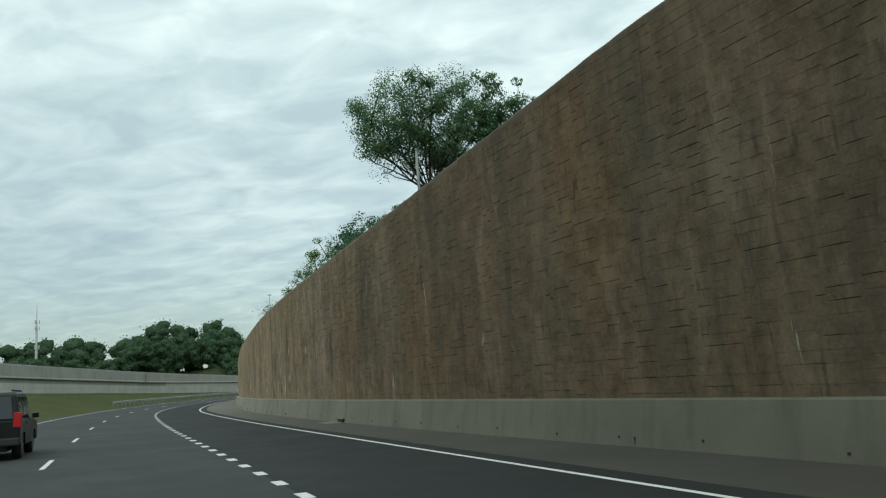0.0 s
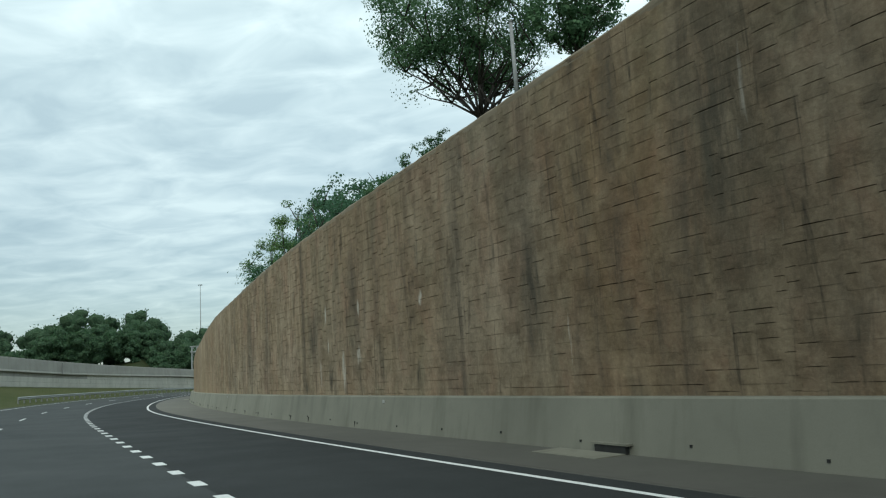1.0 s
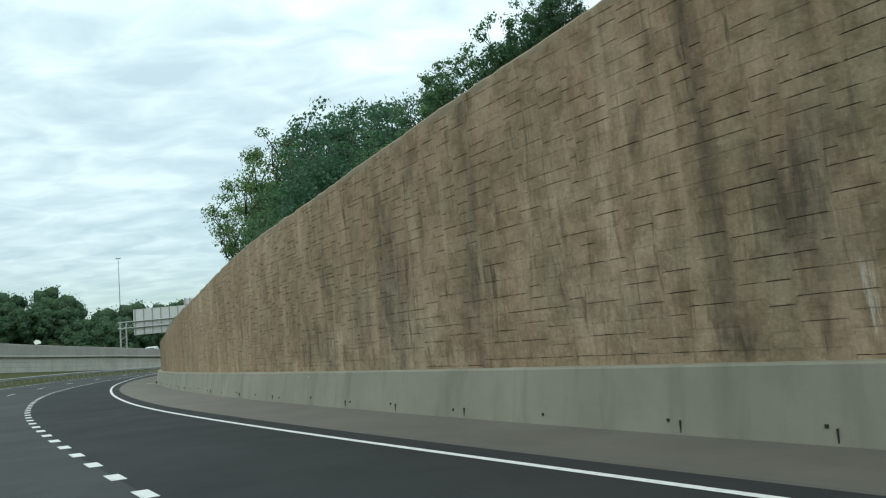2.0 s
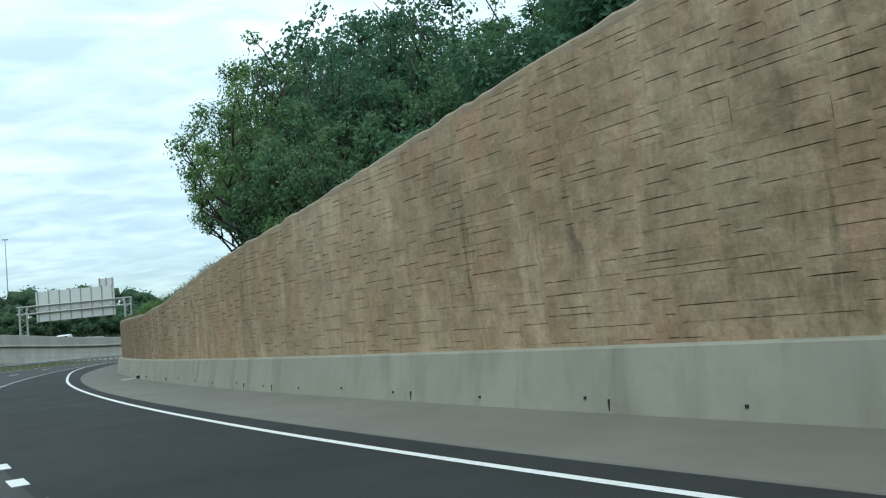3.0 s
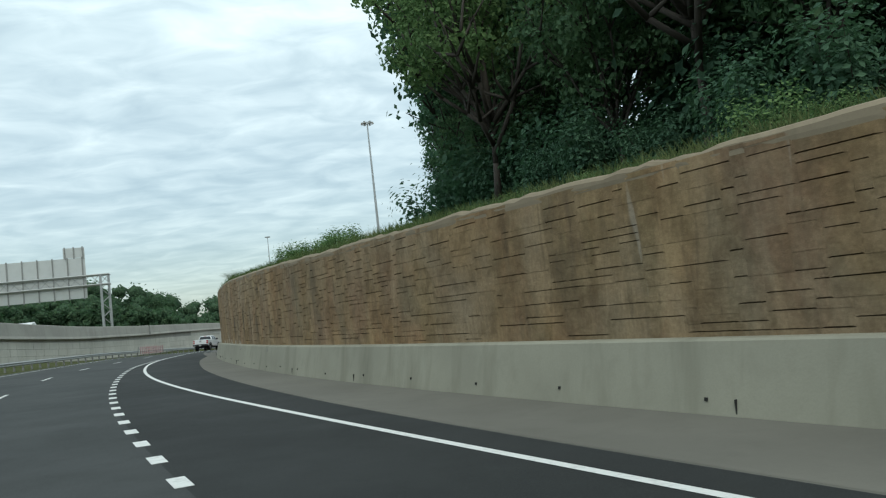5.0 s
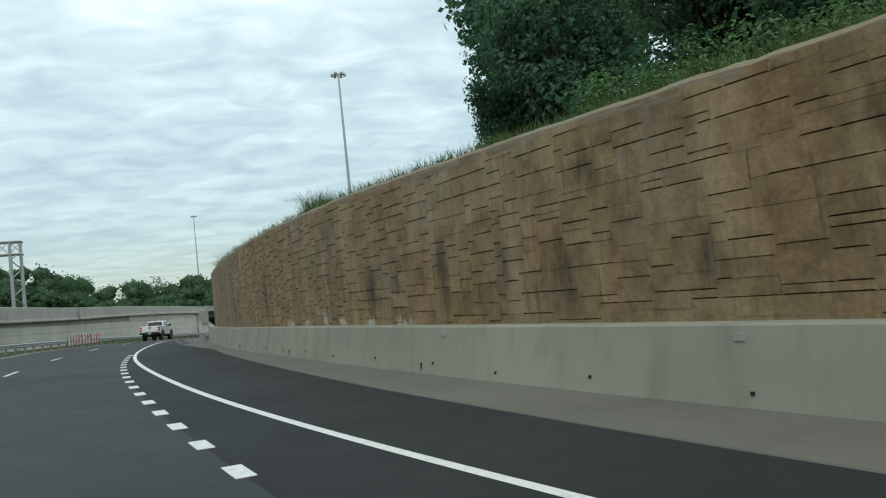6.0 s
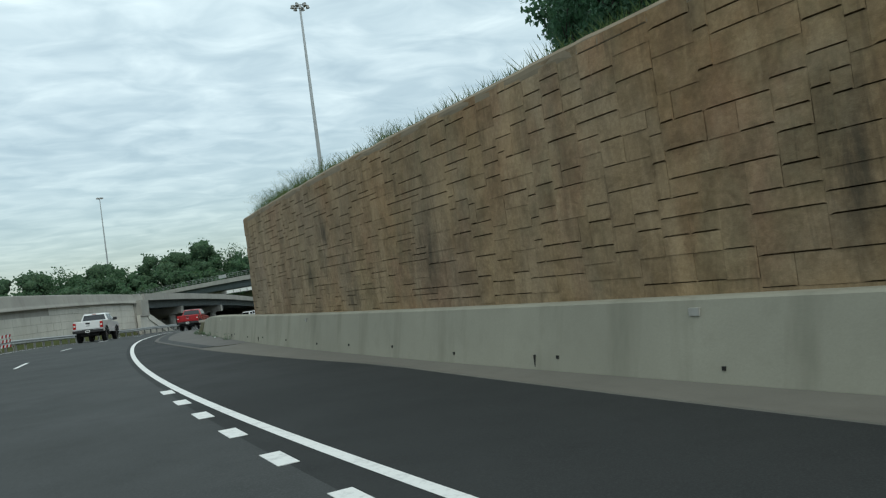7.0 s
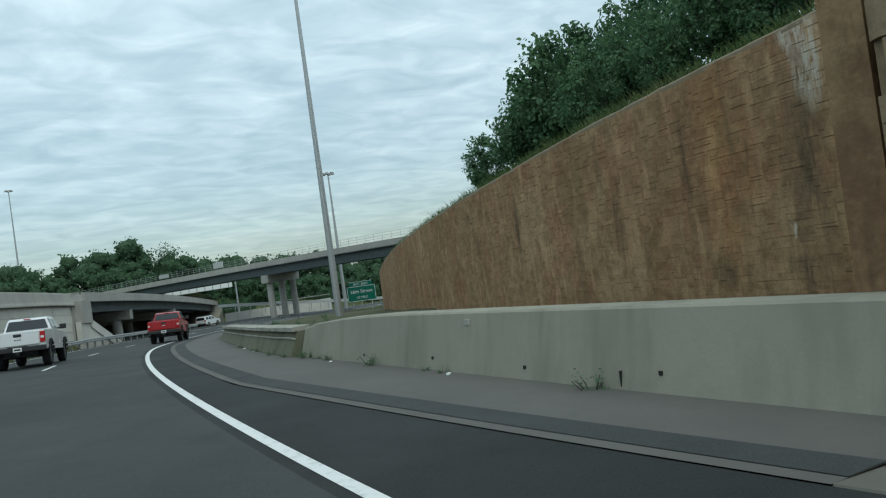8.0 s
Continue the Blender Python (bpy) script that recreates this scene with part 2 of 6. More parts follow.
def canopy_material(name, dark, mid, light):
    """The closed mass of a far wood: leaf clumps, shade in the hollows put into the colour."""
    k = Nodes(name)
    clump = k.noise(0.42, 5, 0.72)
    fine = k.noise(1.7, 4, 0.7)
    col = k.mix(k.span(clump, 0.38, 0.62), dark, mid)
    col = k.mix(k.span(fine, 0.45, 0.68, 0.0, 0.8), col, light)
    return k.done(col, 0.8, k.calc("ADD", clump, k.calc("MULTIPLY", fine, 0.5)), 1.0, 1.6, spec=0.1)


def plain_material(name, color, rough=0.5, metal=0.0, vary=0.25, scale=3.0, spec=0.5):
    k = Nodes(name)
    n = k.noise(scale, 4, 0.6)
    col = k.mix(k.span(n, 0.35, 0.7, 0.0, vary), color, tuple(c * 0.6 for c in color))
    return k.done(col, k.span(n, 0.3, 0.7, max(0.02, rough - 0.06), min(1, rough + 0.08)), metal=metal, spec=spec)


STAINS = ((31.0, 5.2, 1.2, 4.2), (36.4, 3.2, 0.4, 1.9), (21.7, 2.7, 0.22, 2.1), (18.6, 4.3, 0.18, 1.1), (41.98, 1.7, 0.16, 0.6), (48.98, 1.7, 0.22, 0.7), (51.88, 1.4, 0.6, 0.3), (44.68, 4.0, 0.16, 0.7), (42.08, 4.3, 0.25, 0.4), (50.78, 3.4, 0.9, 1.9), (147.8, 2.8, 0.42, 1.0), (144.5, 2.9, 0.35, 1.1), (44.48, 2.2, 0.26, 1.3), (140.4, 4.2, 0.45, 0.5), (141.0, 2.6, 0.5, 0.75), (138.5, 2.6, 0.35, 0.55), (169.5, 4.0, 0.3, 0.5), (168.2, 2.1, 0.35, 0.4), (170.8, 2.7, 0.35, 0.5), (157.6, 3.1, 0.3, 1.3), (164.7, 3.0, 0.45, 1.2), (78.5, 3.0, 0.12, 1.5), (96.6, 3.6, 0.3, 0.45), (10.1, 3.2, 0.28, 1.7))
LIMES = ((47.68, 1.9, 0.2, 0.95), (46.18, 4.0, 0.112, 0.34), (41.68, 3.9, 0.112, 0.25), (46.28, 2.4, 0.225, 0.32), (49.18, 2.9, 0.1, 0.36), (49.38, 4.0, 0.1, 0.46), (20.4, 2.6, 0.088, 0.2), (105.5, 2.3, 0.09, 0.3), (105.4, 1.75, 0.16, 0.22), (107.6, 1.7, 0.16, 0.15), (109.5, 1.9, 0.09, 0.36), (110.2, 1.9, 0.14, 0.26), (148.0, 2.0, 0.4, 0.2), (149.7, 2.0, 0.35, 0.14), (151.0, 2.1, 0.2, 0.24), (152.6, 1.9, 0.5, 0.16), (154.4, 1.9, 0.6, 0.2), (146.2, 1.9, 0.5, 0.15), (50.08, 1.9, 0.112, 0.65))
OCHRES = ((33.6, 5.2, 2.6, 5.5), (14.6, 6.0, 2.2, 4.0), (24.5, 3.0, 3.0, 3.0))
GREYS = ((28.3, 5.0, 1.8, 5.0), (9.5, 6.5, 1.8, 4.0), (19.5, 6.0, 2.0, 3.0), (39.0, 5.0, 2.0, 4.0), (55.0, 3.5, 2.5, 3.5))
FAR_STAINS = ((176.0, 3.8, 0.7, 4.6), (174.6, 4.5, 0.4, 4.5), (179.8, 4.4, 0.25, 3.6), (189.3, 3.6, 0.3, 2.4), (178.8, 0.7, 0.5, 0.7), (176.4, 0.7, 0.3, 0.8), (183.0, 3.0, 0.25, 2.2))
FAR_LIMES = ((175.7, 7.2, 0.46, 2.1), (176.6, 1.9, 0.10, 0.3), (175.9, 7.9, 0.6, 0.7))
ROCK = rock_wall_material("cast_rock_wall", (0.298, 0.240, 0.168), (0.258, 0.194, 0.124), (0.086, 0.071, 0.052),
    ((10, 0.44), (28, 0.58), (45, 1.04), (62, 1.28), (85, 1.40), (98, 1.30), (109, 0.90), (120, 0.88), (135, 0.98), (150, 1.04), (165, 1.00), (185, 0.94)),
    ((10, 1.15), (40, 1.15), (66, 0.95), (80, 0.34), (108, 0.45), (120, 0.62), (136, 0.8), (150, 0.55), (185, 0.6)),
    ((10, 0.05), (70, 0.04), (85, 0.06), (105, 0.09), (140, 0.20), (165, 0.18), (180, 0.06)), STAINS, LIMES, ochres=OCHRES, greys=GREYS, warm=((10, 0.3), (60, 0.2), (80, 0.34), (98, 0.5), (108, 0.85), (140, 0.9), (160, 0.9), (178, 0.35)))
ROCK_FAR = rock_wall_material("cast_rock_wall_red", (0.372, 0.252, 0.140), (0.296, 0.178, 0.095), (0.105, 0.078, 0.052), runny=((0, 0.56), (250, 0.50)), patchy=((0, 0.16), (250, 0.16)), stains=FAR_STAINS, limes=FAR_LIMES, ochres=((178.4, 4.5, 1.1, 5.0),), greys=((182.6, 4.0, 1.6, 5.0), (187.5, 3.0, 2.5, 4.0)))
BARRIER = concrete_material("barrier_concrete", (0.320, 0.308, 0.245), (0.170, 0.165, 0.125), 0.75, tone_rows=((10, 0.44), (45, 0.74), (75, 1.04), (110, 1.08), (185, 1.0)))
PAVING = concrete_material("slope_paving", (0.255, 0.238, 0.190), (0.160, 0.152, 0.115), 0.3)
WORN = concrete_material("worn_concrete", (0.36, 0.35, 0.30), (0.16, 0.16, 0.12), 0.6)
LIP = concrete_material("lip_concrete", (0.285, 0.232, 0.160), (0.160, 0.126, 0.082), 0.6, tone_rows=((10, 0.42), (28, 0.58), (45, 0.95), (62, 1.1), (85, 1.2), (109, 1.0), (185, 0.95)))
MOSSY = concrete_material("mossy_concrete", (0.155, 0.155, 0.105), (0.065, 0.075, 0.040), 0.8)
GUTTER = concrete_material("gutter_concrete", (0.165, 0.157, 0.134), (0.10, 0.096, 0.08), 0.2, tone_rows=((10, 0.42), (45, 0.68), (80, 1.15), (120, 1.0), (185, 0.9)))
SHOULDER = concrete_material("shoulder_concrete", (0.125, 0.119, 0.109), (0.085, 0.081, 0.074), 0.2)
BRIDGE = concrete_material("bridge_concrete", (0.41, 0.40, 0.365), (0.25, 0.24, 0.215), 0.45)
PANEL = concrete_material("panel_concrete", (0.68, 0.66, 0.60), (0.46, 0.44, 0.38), 0.5)
ASPHALT = asphalt_material("asphalt", (0.036, 0.039, 0.039), (0.050, 0.053, 0.053))
NEW_ASPHALT = asphalt_material("dark_asphalt", (0.018, 0.020, 0.020), (0.026, 0.028, 0.028))
WHITE_PAINT = paint_material("road_paint", (0.72, 0.72, 0.70))
GRASS = grass_material("grass", (0.064, 0.079, 0.024), (0.086, 0.094, 0.036), (0.120, 0.112, 0.056))
DIRT = grass_material("weedy_dirt", (0.100, 0.094, 0.062), (0.082, 0.096, 0.046), (0.150, 0.135, 0.100))
SLOPE = grass_material("undergrowth", (0.030, 0.042, 0.016), (0.055, 0.065, 0.025), (0.08, 0.075, 0.035))
LEAF = leaf_material("leaf", (0.094, 0.170, 0.094), (0.160, 0.262, 0.136), (0.188, 0.286, 0.134))
LEAF_DARK = leaf_material("dark_leaf", (0.064, 0.126, 0.084), (0.104, 0.192, 0.118), (0.124, 0.212, 0.118))
LEAF_WOOD = leaf_material("wood_leaf", (0.062, 0.115, 0.068), (0.096, 0.160, 0.086), (0.128, 0.190, 0.092))
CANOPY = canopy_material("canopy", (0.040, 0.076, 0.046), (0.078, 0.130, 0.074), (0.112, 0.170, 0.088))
LEAF_LIGHT = leaf_material("light_leaf", (0.124, 0.208, 0.086), (0.184, 0.284, 0.112), (0.222, 0.316, 0.122))
STRAW = leaf_material("grass_blade", (0.085, 0.125, 0.045), (0.14, 0.17, 0.065), (0.19, 0.19, 0.09))
BARK = plain_material("bark", (0.060, 0.050, 0.042), 0.9, 0, 0.5, 6)
STEEL = plain_material("galvanised_steel", (0.42, 0.43, 0.43), 0.45, 0.6, 0.3, 4)
DULL_STEEL = plain_material("weathered_steel", (0.30, 0.30, 0.29), 0.6, 0.4, 0.4, 4)
GIRDER = plain_material("girder_paint", (0.075, 0.095, 0.10), 0.55, 0, 0.4, 1.5)
SIGN_BACK = plain_material("sign_back_aluminium", (0.55, 0.56, 0.55), 0.45, 0.3, 0.15, 1.0)
SIGN_GREEN = plain_material("sign_green", (0.0, 0.135, 0.085), 0.4, 0, 0.1, 1)
SIGN_WHITE = plain_material("sign_white", (0.75, 0.77, 0.75), 0.4, 0, 0.05, 1)
WHITE_CAR = plain_material("white_car_paint", (0.74, 0.75, 0.75), 0.22, 0, 0.12, 1.2)
RED_CAR = plain_material("red_car_paint", (0.36, 0.018, 0.022), 0.2, 0, 0.2, 1.2)
BLACK_CAR = plain_material("dark_car_paint", (0.012, 0.014, 0.015), 0.3, 0, 0.2, 1.2, spec=0.25)
RUBBER = plain_material("rubber", (0.018, 0.018, 0.018), 0.85, 0, 0.3, 8)
TRIM = plain_material("black_plastic", (0.022, 0.022, 0.023), 0.6, 0, 0.3, 5)
CHROME = plain_material("bumper_metal", (0.48, 0.48, 0.48), 0.25, 0.9, 0.1, 3)
GLASS = plain_material("dark_car_glass", (0.012, 0.015, 0.017), 0.06, 0, 0.1, 1, spec=0.7)
LAMP_RED = plain_material("red_lens", (0.42, 0.012, 0.015), 0.2, 0, 0.1, 3)
DARK_GAP = plain_material("dark_hole", (0.02, 0.02, 0.018), 0.9, 0, 0.3, 6)

# ---------------------------------------------------------------- plan of the road
# s runs along the lane that is driven, d to the right of it, h above the road.
CURVE_S = [-60, -20, 40, 100, 160, 220, 300, 430]
CURVE_K = [-1.5, -1.56, 1.26, 4.93, 5.14, 5.49, 5.0, 3.5]          # per km
GRADE_S = [-60, -20, 0, 40, 80, 120, 160, 200, 220, 240, 290, 330, 430]
GRADE_Z = [-0.6, -0.29, 0.0, 0.30, 0.64, 0.99, 1.21, 0.93, 0.42, -0.45, -2.6, -4.5, -8.5]
CROSS = 0.035
LINE_S = [-60, 0, 25, 50, 75, 100, 125, 150, 175, 200, 225, 260, 430]
EDGE_D = [8.1, 7.08, 6.65, 6.01, 5.05, 5.03, 4.56, 2.96, 2.23, 1.88, 1.60, 1.66, 1.8]
WALL_S = [-60, 0, 25, 50, 75, 90, 105, 120, 135, 150, 165, 178, 190, 204]
WALL_D = [13.8, 11.27, 9.86, 9.12, 8.95, 8.76, 8.36, 7.96, 7.52, 7.22, 6.89, 6.59, 6.05, 5.27]
DOTS_S = [-60, 0, 25, 50, 75, 100, 125, 150, 178]
DOTS_D = [3.4, 2.68, 2.39, 1.99, 1.29, 1.16, 1.57, 1.88, 2.03]
PAVE_D = [8.9, 7.85, 7.25, 6.6, 5.75, 5.5, 5.35, 5.4, 5.75, 2.75, 2.45, 2.5, 2.6]  # where the asphalt ends
TOP_S = [-60, 12, 18, 26, 34, 44, 54, 61, 67, 75, 80, 87, 94, 100, 105, 111, 117, 126, 136, 144, 156, 168, 180, 192]
TOP_H = [10.8, 9.2, 8.78, 8.24, 7.85, 7.4, 6.97, 6.6, 6.2, 5.87, 5.4, 4.7, 4.26, 3.66, 3.22, 3.04, 3.14, 3.3, 3.52, 3.77, 4.12, 4.30, 4.34, 4.28]
BAR_S = [-60, 0, 60, 120, 190, 199, 201.5, 203, 204]
BAR_H = [1.05, 1.04, 1.02, 0.97, 0.95, 0.93, 0.88, 0.80, 0.68]

STEP = 0.5
S_ALL = np.arange(-60, 430 + STEP, STEP)
_k = np.interp(S_ALL, CURVE_S, CURVE_K) / 1000
_th = np.concatenate([[0], np.cumsum((_k[1:] + _k[:-1]) / 2 * STEP)])
_th -= np.interp(0, S_ALL, _th)
_mid = (_th[1:] + _th[:-1]) / 2
_x = np.concatenate([[0], np.cumsum(np.sin(_mid) * STEP)])
_y = np.concatenate([[0], np.cumsum(np.cos(_mid) * STEP)])
_x -= np.interp(0, S_ALL, _x)
_y -= np.interp(0, S_ALL, _y)
_z = np.interp(S_ALL, GRADE_S, GRADE_Z)
_z = np.convolve(np.pad(_z, 12, mode="edge"), np.ones(25) / 25, "valid")


def at_s(xs, ys):
    return lambda s: float(np.interp(s, xs, ys))


def eased(xs, ys, reach):
    """Like at_s, with its bends rounded over the reach, in metres."""
    grid = np.arange(xs[0], xs[-1] + 1.0, 1.0)
    row = np.interp(grid, xs, ys)
    row = np.convolve(np.pad(row, reach, mode="reflect", reflect_type="odd"), np.ones(2 * reach + 1) / (2 * reach + 1), "valid")
    return at_s(grid, row)


edge_d, wall_d, dots_d = eased(LINE_S, EDGE_D, 6), eased(WALL_S, WALL_D, 7), eased(DOTS_S, DOTS_D, 6)
pave_d, top_h, bar_h = at_s(LINE_S, PAVE_D), eased(TOP_S, TOP_H, 2), at_s(BAR_S, BAR_H)


def heading(s):
    return float(np.interp(s, S_ALL, _th))


def level(s):
    return float(np.interp(s, S_ALL, _z))


def camber(d):
    return -CROSS * max(-9.0, min(d, 12.0))


def spot(s, d, h=0.0):
    """A place by the plan; h is above the road's line at d = 0."""
    a = heading(s)
    return Vector((float(np.interp(s, S_ALL, _x)) + d * math.cos(a), float(np.interp(s, S_ALL, _y)) - d * math.sin(a), level(s) + h))


def on_road(s, d, h=0.0):
    return spot(s, d, camber(d) + h)


def along(a, b, step):
    n = max(1, round((b - a) / step))
    return [a + (b - a) * i / n for i in range(n + 1)]


# ---------------------------------------------------------------- mesh helpers


def mesh_of(name, verts, faces, material=None, smooth=False):
    me = bpy.data.meshes.new(name)
    me.from_pydata([tuple(v) for v in verts], [], faces)
    me.update()
    if material:
        me.materials.append(material)
    if smooth:
        me.polygons.foreach_set("use_smooth", [True] * len(me.polygons))
    return me


def thing(name, label, category, group="", kind="", at=None):
    ob = new(name)
    if at is not None:
        ob.matrix_world = at
    return tagged(ob, label, category, group, kind)


def child(name, me, parent, label="", m=None):
    ob = new(name, me)
    ob.parent = parent
    if m is not None:
        ob.matrix_basis = m
    if label:
        tagged(ob, label)
    return ob


def ribbon(name, stations, section, material, closed=False, smooth=False, caps=False):
    """A strip through the stations; section(s) gives its points across."""
    rows = [section(s) for s in stations]
    n = len(rows[0])
    verts = [p for row in rows for p in row]
    faces = []
    for i in range(len(rows) - 1):
        for j in range(n if closed else n - 1):
            a, b = i * n + j, i * n + (j + 1) % n
            faces.append((a, b, b + n, a + n))
    if caps and closed:
        faces.append(tuple(range(n))[::-1])
        faces.append(tuple(range((len(rows) - 1) * n, len(rows) * n)))
    return mesh_of(name, verts, faces, material, smooth)


def part(name, bm, material, parent, label="", m=None):
    bmesh.ops.recalc_face_normals(bm, faces=bm.faces)
    me = bpy.data.meshes.new(name)
    bm.to_mesh(me)
    bm.free()
    me.materials.append(material)
    return child(name, me, parent, label, m)


def box_bm(x0, x1, y0, y1, z0, z1, bevel=0.0, bm=None):
    bm = bm or bmesh.new()
    made = bmesh.ops.create_cube(bm, size=1)["verts"]
    for v in made:
        v.co = Vector((x0 + (v.co.x + 0.5) * (x1 - x0), y0 + (v.co.y + 0.5) * (y1 - y0), z0 + (v.co.z + 0.5) * (z1 - z0)))
    if bevel:
        edges = list({e for v in made for e in v.link_edges})
        bmesh.ops.bevel(bm, geom=edges, offset=bevel, segments=2, affect="EDGES", profile=0.6)
    return bm


def prism_bm(profile, half, top_half=None, z_low=0.0, z_high=1.0, bevel=0.0):
    """A side view (y, z) drawn out across x; it narrows from half to top_half between z_low and z_high."""
    bm = bmesh.new()
    top_half = half if top_half is None else top_half
    sides = []
    for sign in (-1, 1):
        vs = []
        for y, z in profile:
            f = min(1, max(0, (z - z_low) / (z_high - z_low)))
            vs.append(bm.verts.new((sign * (half + (top_half - half) * f), y, z)))
        sides.append(vs)
    bm.faces.new(sides[0])
    bm.faces.new(sides[1][::-1])
    n = len(profile)
    for i in range(n):
        bm.faces.new((sides[0][i], sides[0][(i + 1) % n], sides[1][(i + 1) % n], sides[1][i]))
    if bevel:
        bmesh.ops.bevel(bm, geom=list(bm.edges), offset=bevel, segments=2, affect="EDGES", profile=0.6)
    return bm


def tube(verts, faces, a, b, ra, rb, sides=7):
    """Adds a tapered limb from a to b to the lists."""
    a, b = Vector(a), Vector(b)
    u = (b - a).normalized()
    p = u.cross(Vector((0.31, 0.87, 0.38))).normalized()
    q = u.cross(p)
    base = len(verts)
    for c, r in ((a, ra), (b, rb)):
        for i in range(sides):
            w = 2 * math.pi * i / sides
            verts.append(c + r * (math.cos(w) * p + math.sin(w) * q))
    for i in range(sides):
        j = (i + 1) % sides
        faces.append((base + i, base + j, base + sides + j, base + sides + i))
    faces.append(tuple(base + sides + i for i in range(sides)))
    faces.append(tuple(base + i for i in range(sides))[::-1])


def box_lists(verts, faces, c, ux, uy, uz):
    """Adds a box by its centre and half axes."""
    base = len(verts)
    for k in (-1, 1):
        for j in (-1, 1):
            for i in (-1, 1):
                verts.append(c + i * ux + j * uy + k * uz)
    for f in ((0, 2, 3, 1), (4, 5, 7, 6), (0, 1, 5, 4), (2, 6, 7, 3), (0, 4, 6, 2), (1, 3, 7, 5)):
        faces.append(tuple(base + i for i in f))


# ---------------------------------------------------------------- ground, road and markings


def structure(name, me, label, category="ground"):
    return tagged(new(name, me), label, category, kind="structure")


def build_ground():
    """One sheet out to the horizon, low under the road and its slopes."""
    ticks = [-3500, -1500, -700, -400, -250, *range(-160, 481, 20), 560, 700, 1000, 1600, 2600, 3800]
    cx, cy = _x[::8], _y[::8]
    verts, faces = [], []
    for y in ticks:
        for x in ticks:
            k = int(((cx - x) ** 2 + (cy - y) ** 2).argmin())
            s = float(S_ALL[::8][k])
            a = heading(s)
            d = (x - cx[k]) * math.cos(a) - (y - cy[k]) * math.sin(a)
            near = math.hypot(x - cx[k], y - cy[k])
            rise = 7.0 * min(1, max(0, (near - 45) / 140)) if d < 0 else 9.0 * min(1, max(0, (near - 60) / 160))
            verts.append((x, y, level(s) - 1.2 + rise + (3.0 * min(1, max(0, s - 330) / 60) if near > 60 else 0)))
    n = len(ticks)
    for j in range(n - 1):
        for i in range(n - 1):
            faces.append((j * n + i, j * n + i + 1, (j + 1) * n + i + 1, (j + 1) * n + i))
    structure("ground", mesh_of("ground", verts, faces, GRASS, True), "mown grass ground reaching to the horizon")


build_ground()

LONG = along(-60, 428, 2.0)


def lane_split(s):
    return dots_d(s) if s < 178 else edge_d(s) - 0.2


structure("road", ribbon("road", LONG, lambda s: [on_road(s, -7.7, -0.25), on_road(s, -7.6), on_road(s, -1.7), on_road(s, lane_split(s))], ASPHALT), "grey asphalt carriageway curving to the right", "road")
structure("road_lane", ribbon("road_lane", LONG, lambda s: [on_road(s, lane_split(s)), on_road(s, (lane_split(s) + pave_d(s)) / 2), on_road(s, pave_d(s))], NEW_ASPHALT), "darker fresh asphalt of the merging lane", "road")


def foot_d(s):
    return wall_d(s) - 0.23 if s < 204 else 5.0


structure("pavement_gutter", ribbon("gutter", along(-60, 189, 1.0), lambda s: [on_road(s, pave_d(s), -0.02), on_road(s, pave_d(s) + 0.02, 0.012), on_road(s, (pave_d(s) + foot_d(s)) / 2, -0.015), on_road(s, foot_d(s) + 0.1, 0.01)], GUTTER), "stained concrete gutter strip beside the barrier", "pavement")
structure("pavement_shoulder", ribbon("shoulder", along(189, 428, 1.5), lambda s: [on_road(s, pave_d(s), 0.012), on_road(s, (pave_d(s) + foot_d(s)) / 2, 0.004), on_road(s, foot_d(s) + 0.2, 0.012)], SHOULDER), "pale concrete shoulder with dusty edge", "pavement")
structure("road_under_bridge", ribbon("road_under_bridge", along(258, 340, 3.0), lambda s: [on_road(s, -22, 0.3), on_road(s, -14, 0.15), on_road(s, -7.6, -0.01)], ASPHALT), "grey asphalt beneath the bridge", "road")
structure("rumble_strip", ribbon("rumble_strip", along(189, 330, 1.0), lambda s: [on_road(s, pave_d(s) + 0.18, 0.018), on_road(s, pave_d(s) + 0.62, 0.018)], ASPHALT), "dark worn band along the shoulder", "road")


def verge_h(s, d):
    """A ditch behind the barrier, filling up where the low barrier runs out."""
    deep = float(np.interp(s, [190, 222, 240], [1.9, 1.9, 0.0]))
    return -0.25 - 0.02 * (d - 5) - deep * min(1, max(0, (d - 5.6) / 6)) + 0.08 * math.sin(s * 0.3 + d) + 0.22 * noise.noise(Vector((s * 0.45, d * 0.45, 7))) * min(1, max(0, d - 5.6))


structure("verge", ribbon("verge", along(189, 330, 1.5), lambda s: [spot(s, d, verge_h(s, d)) for d in (5.3, 6.1, 7, 8, 9, 10, 11, 12.5, 14, 17, 21, 60 if s < 260 else 40)], DIRT), "weedy ground behind the barrier", "ground")


def painted_line(name, s0, s1, d_of, width, label):
    structure(name, ribbon(name, along(s0, s1, 1.0), lambda s: [on_road(s, d_of(s) - width / 2, 0.006), on_road(s, d_of(s) + width / 2, 0.006)], WHITE_PAINT), label, "road marking")


painted_line("road_edge_line", -60, 428, edge_d, 0.14, "solid white edge line on asphalt")
painted_line("road_left_line", -60, 428, lambda s: -6.55, 0.14, "solid pale line along the left shoulder")


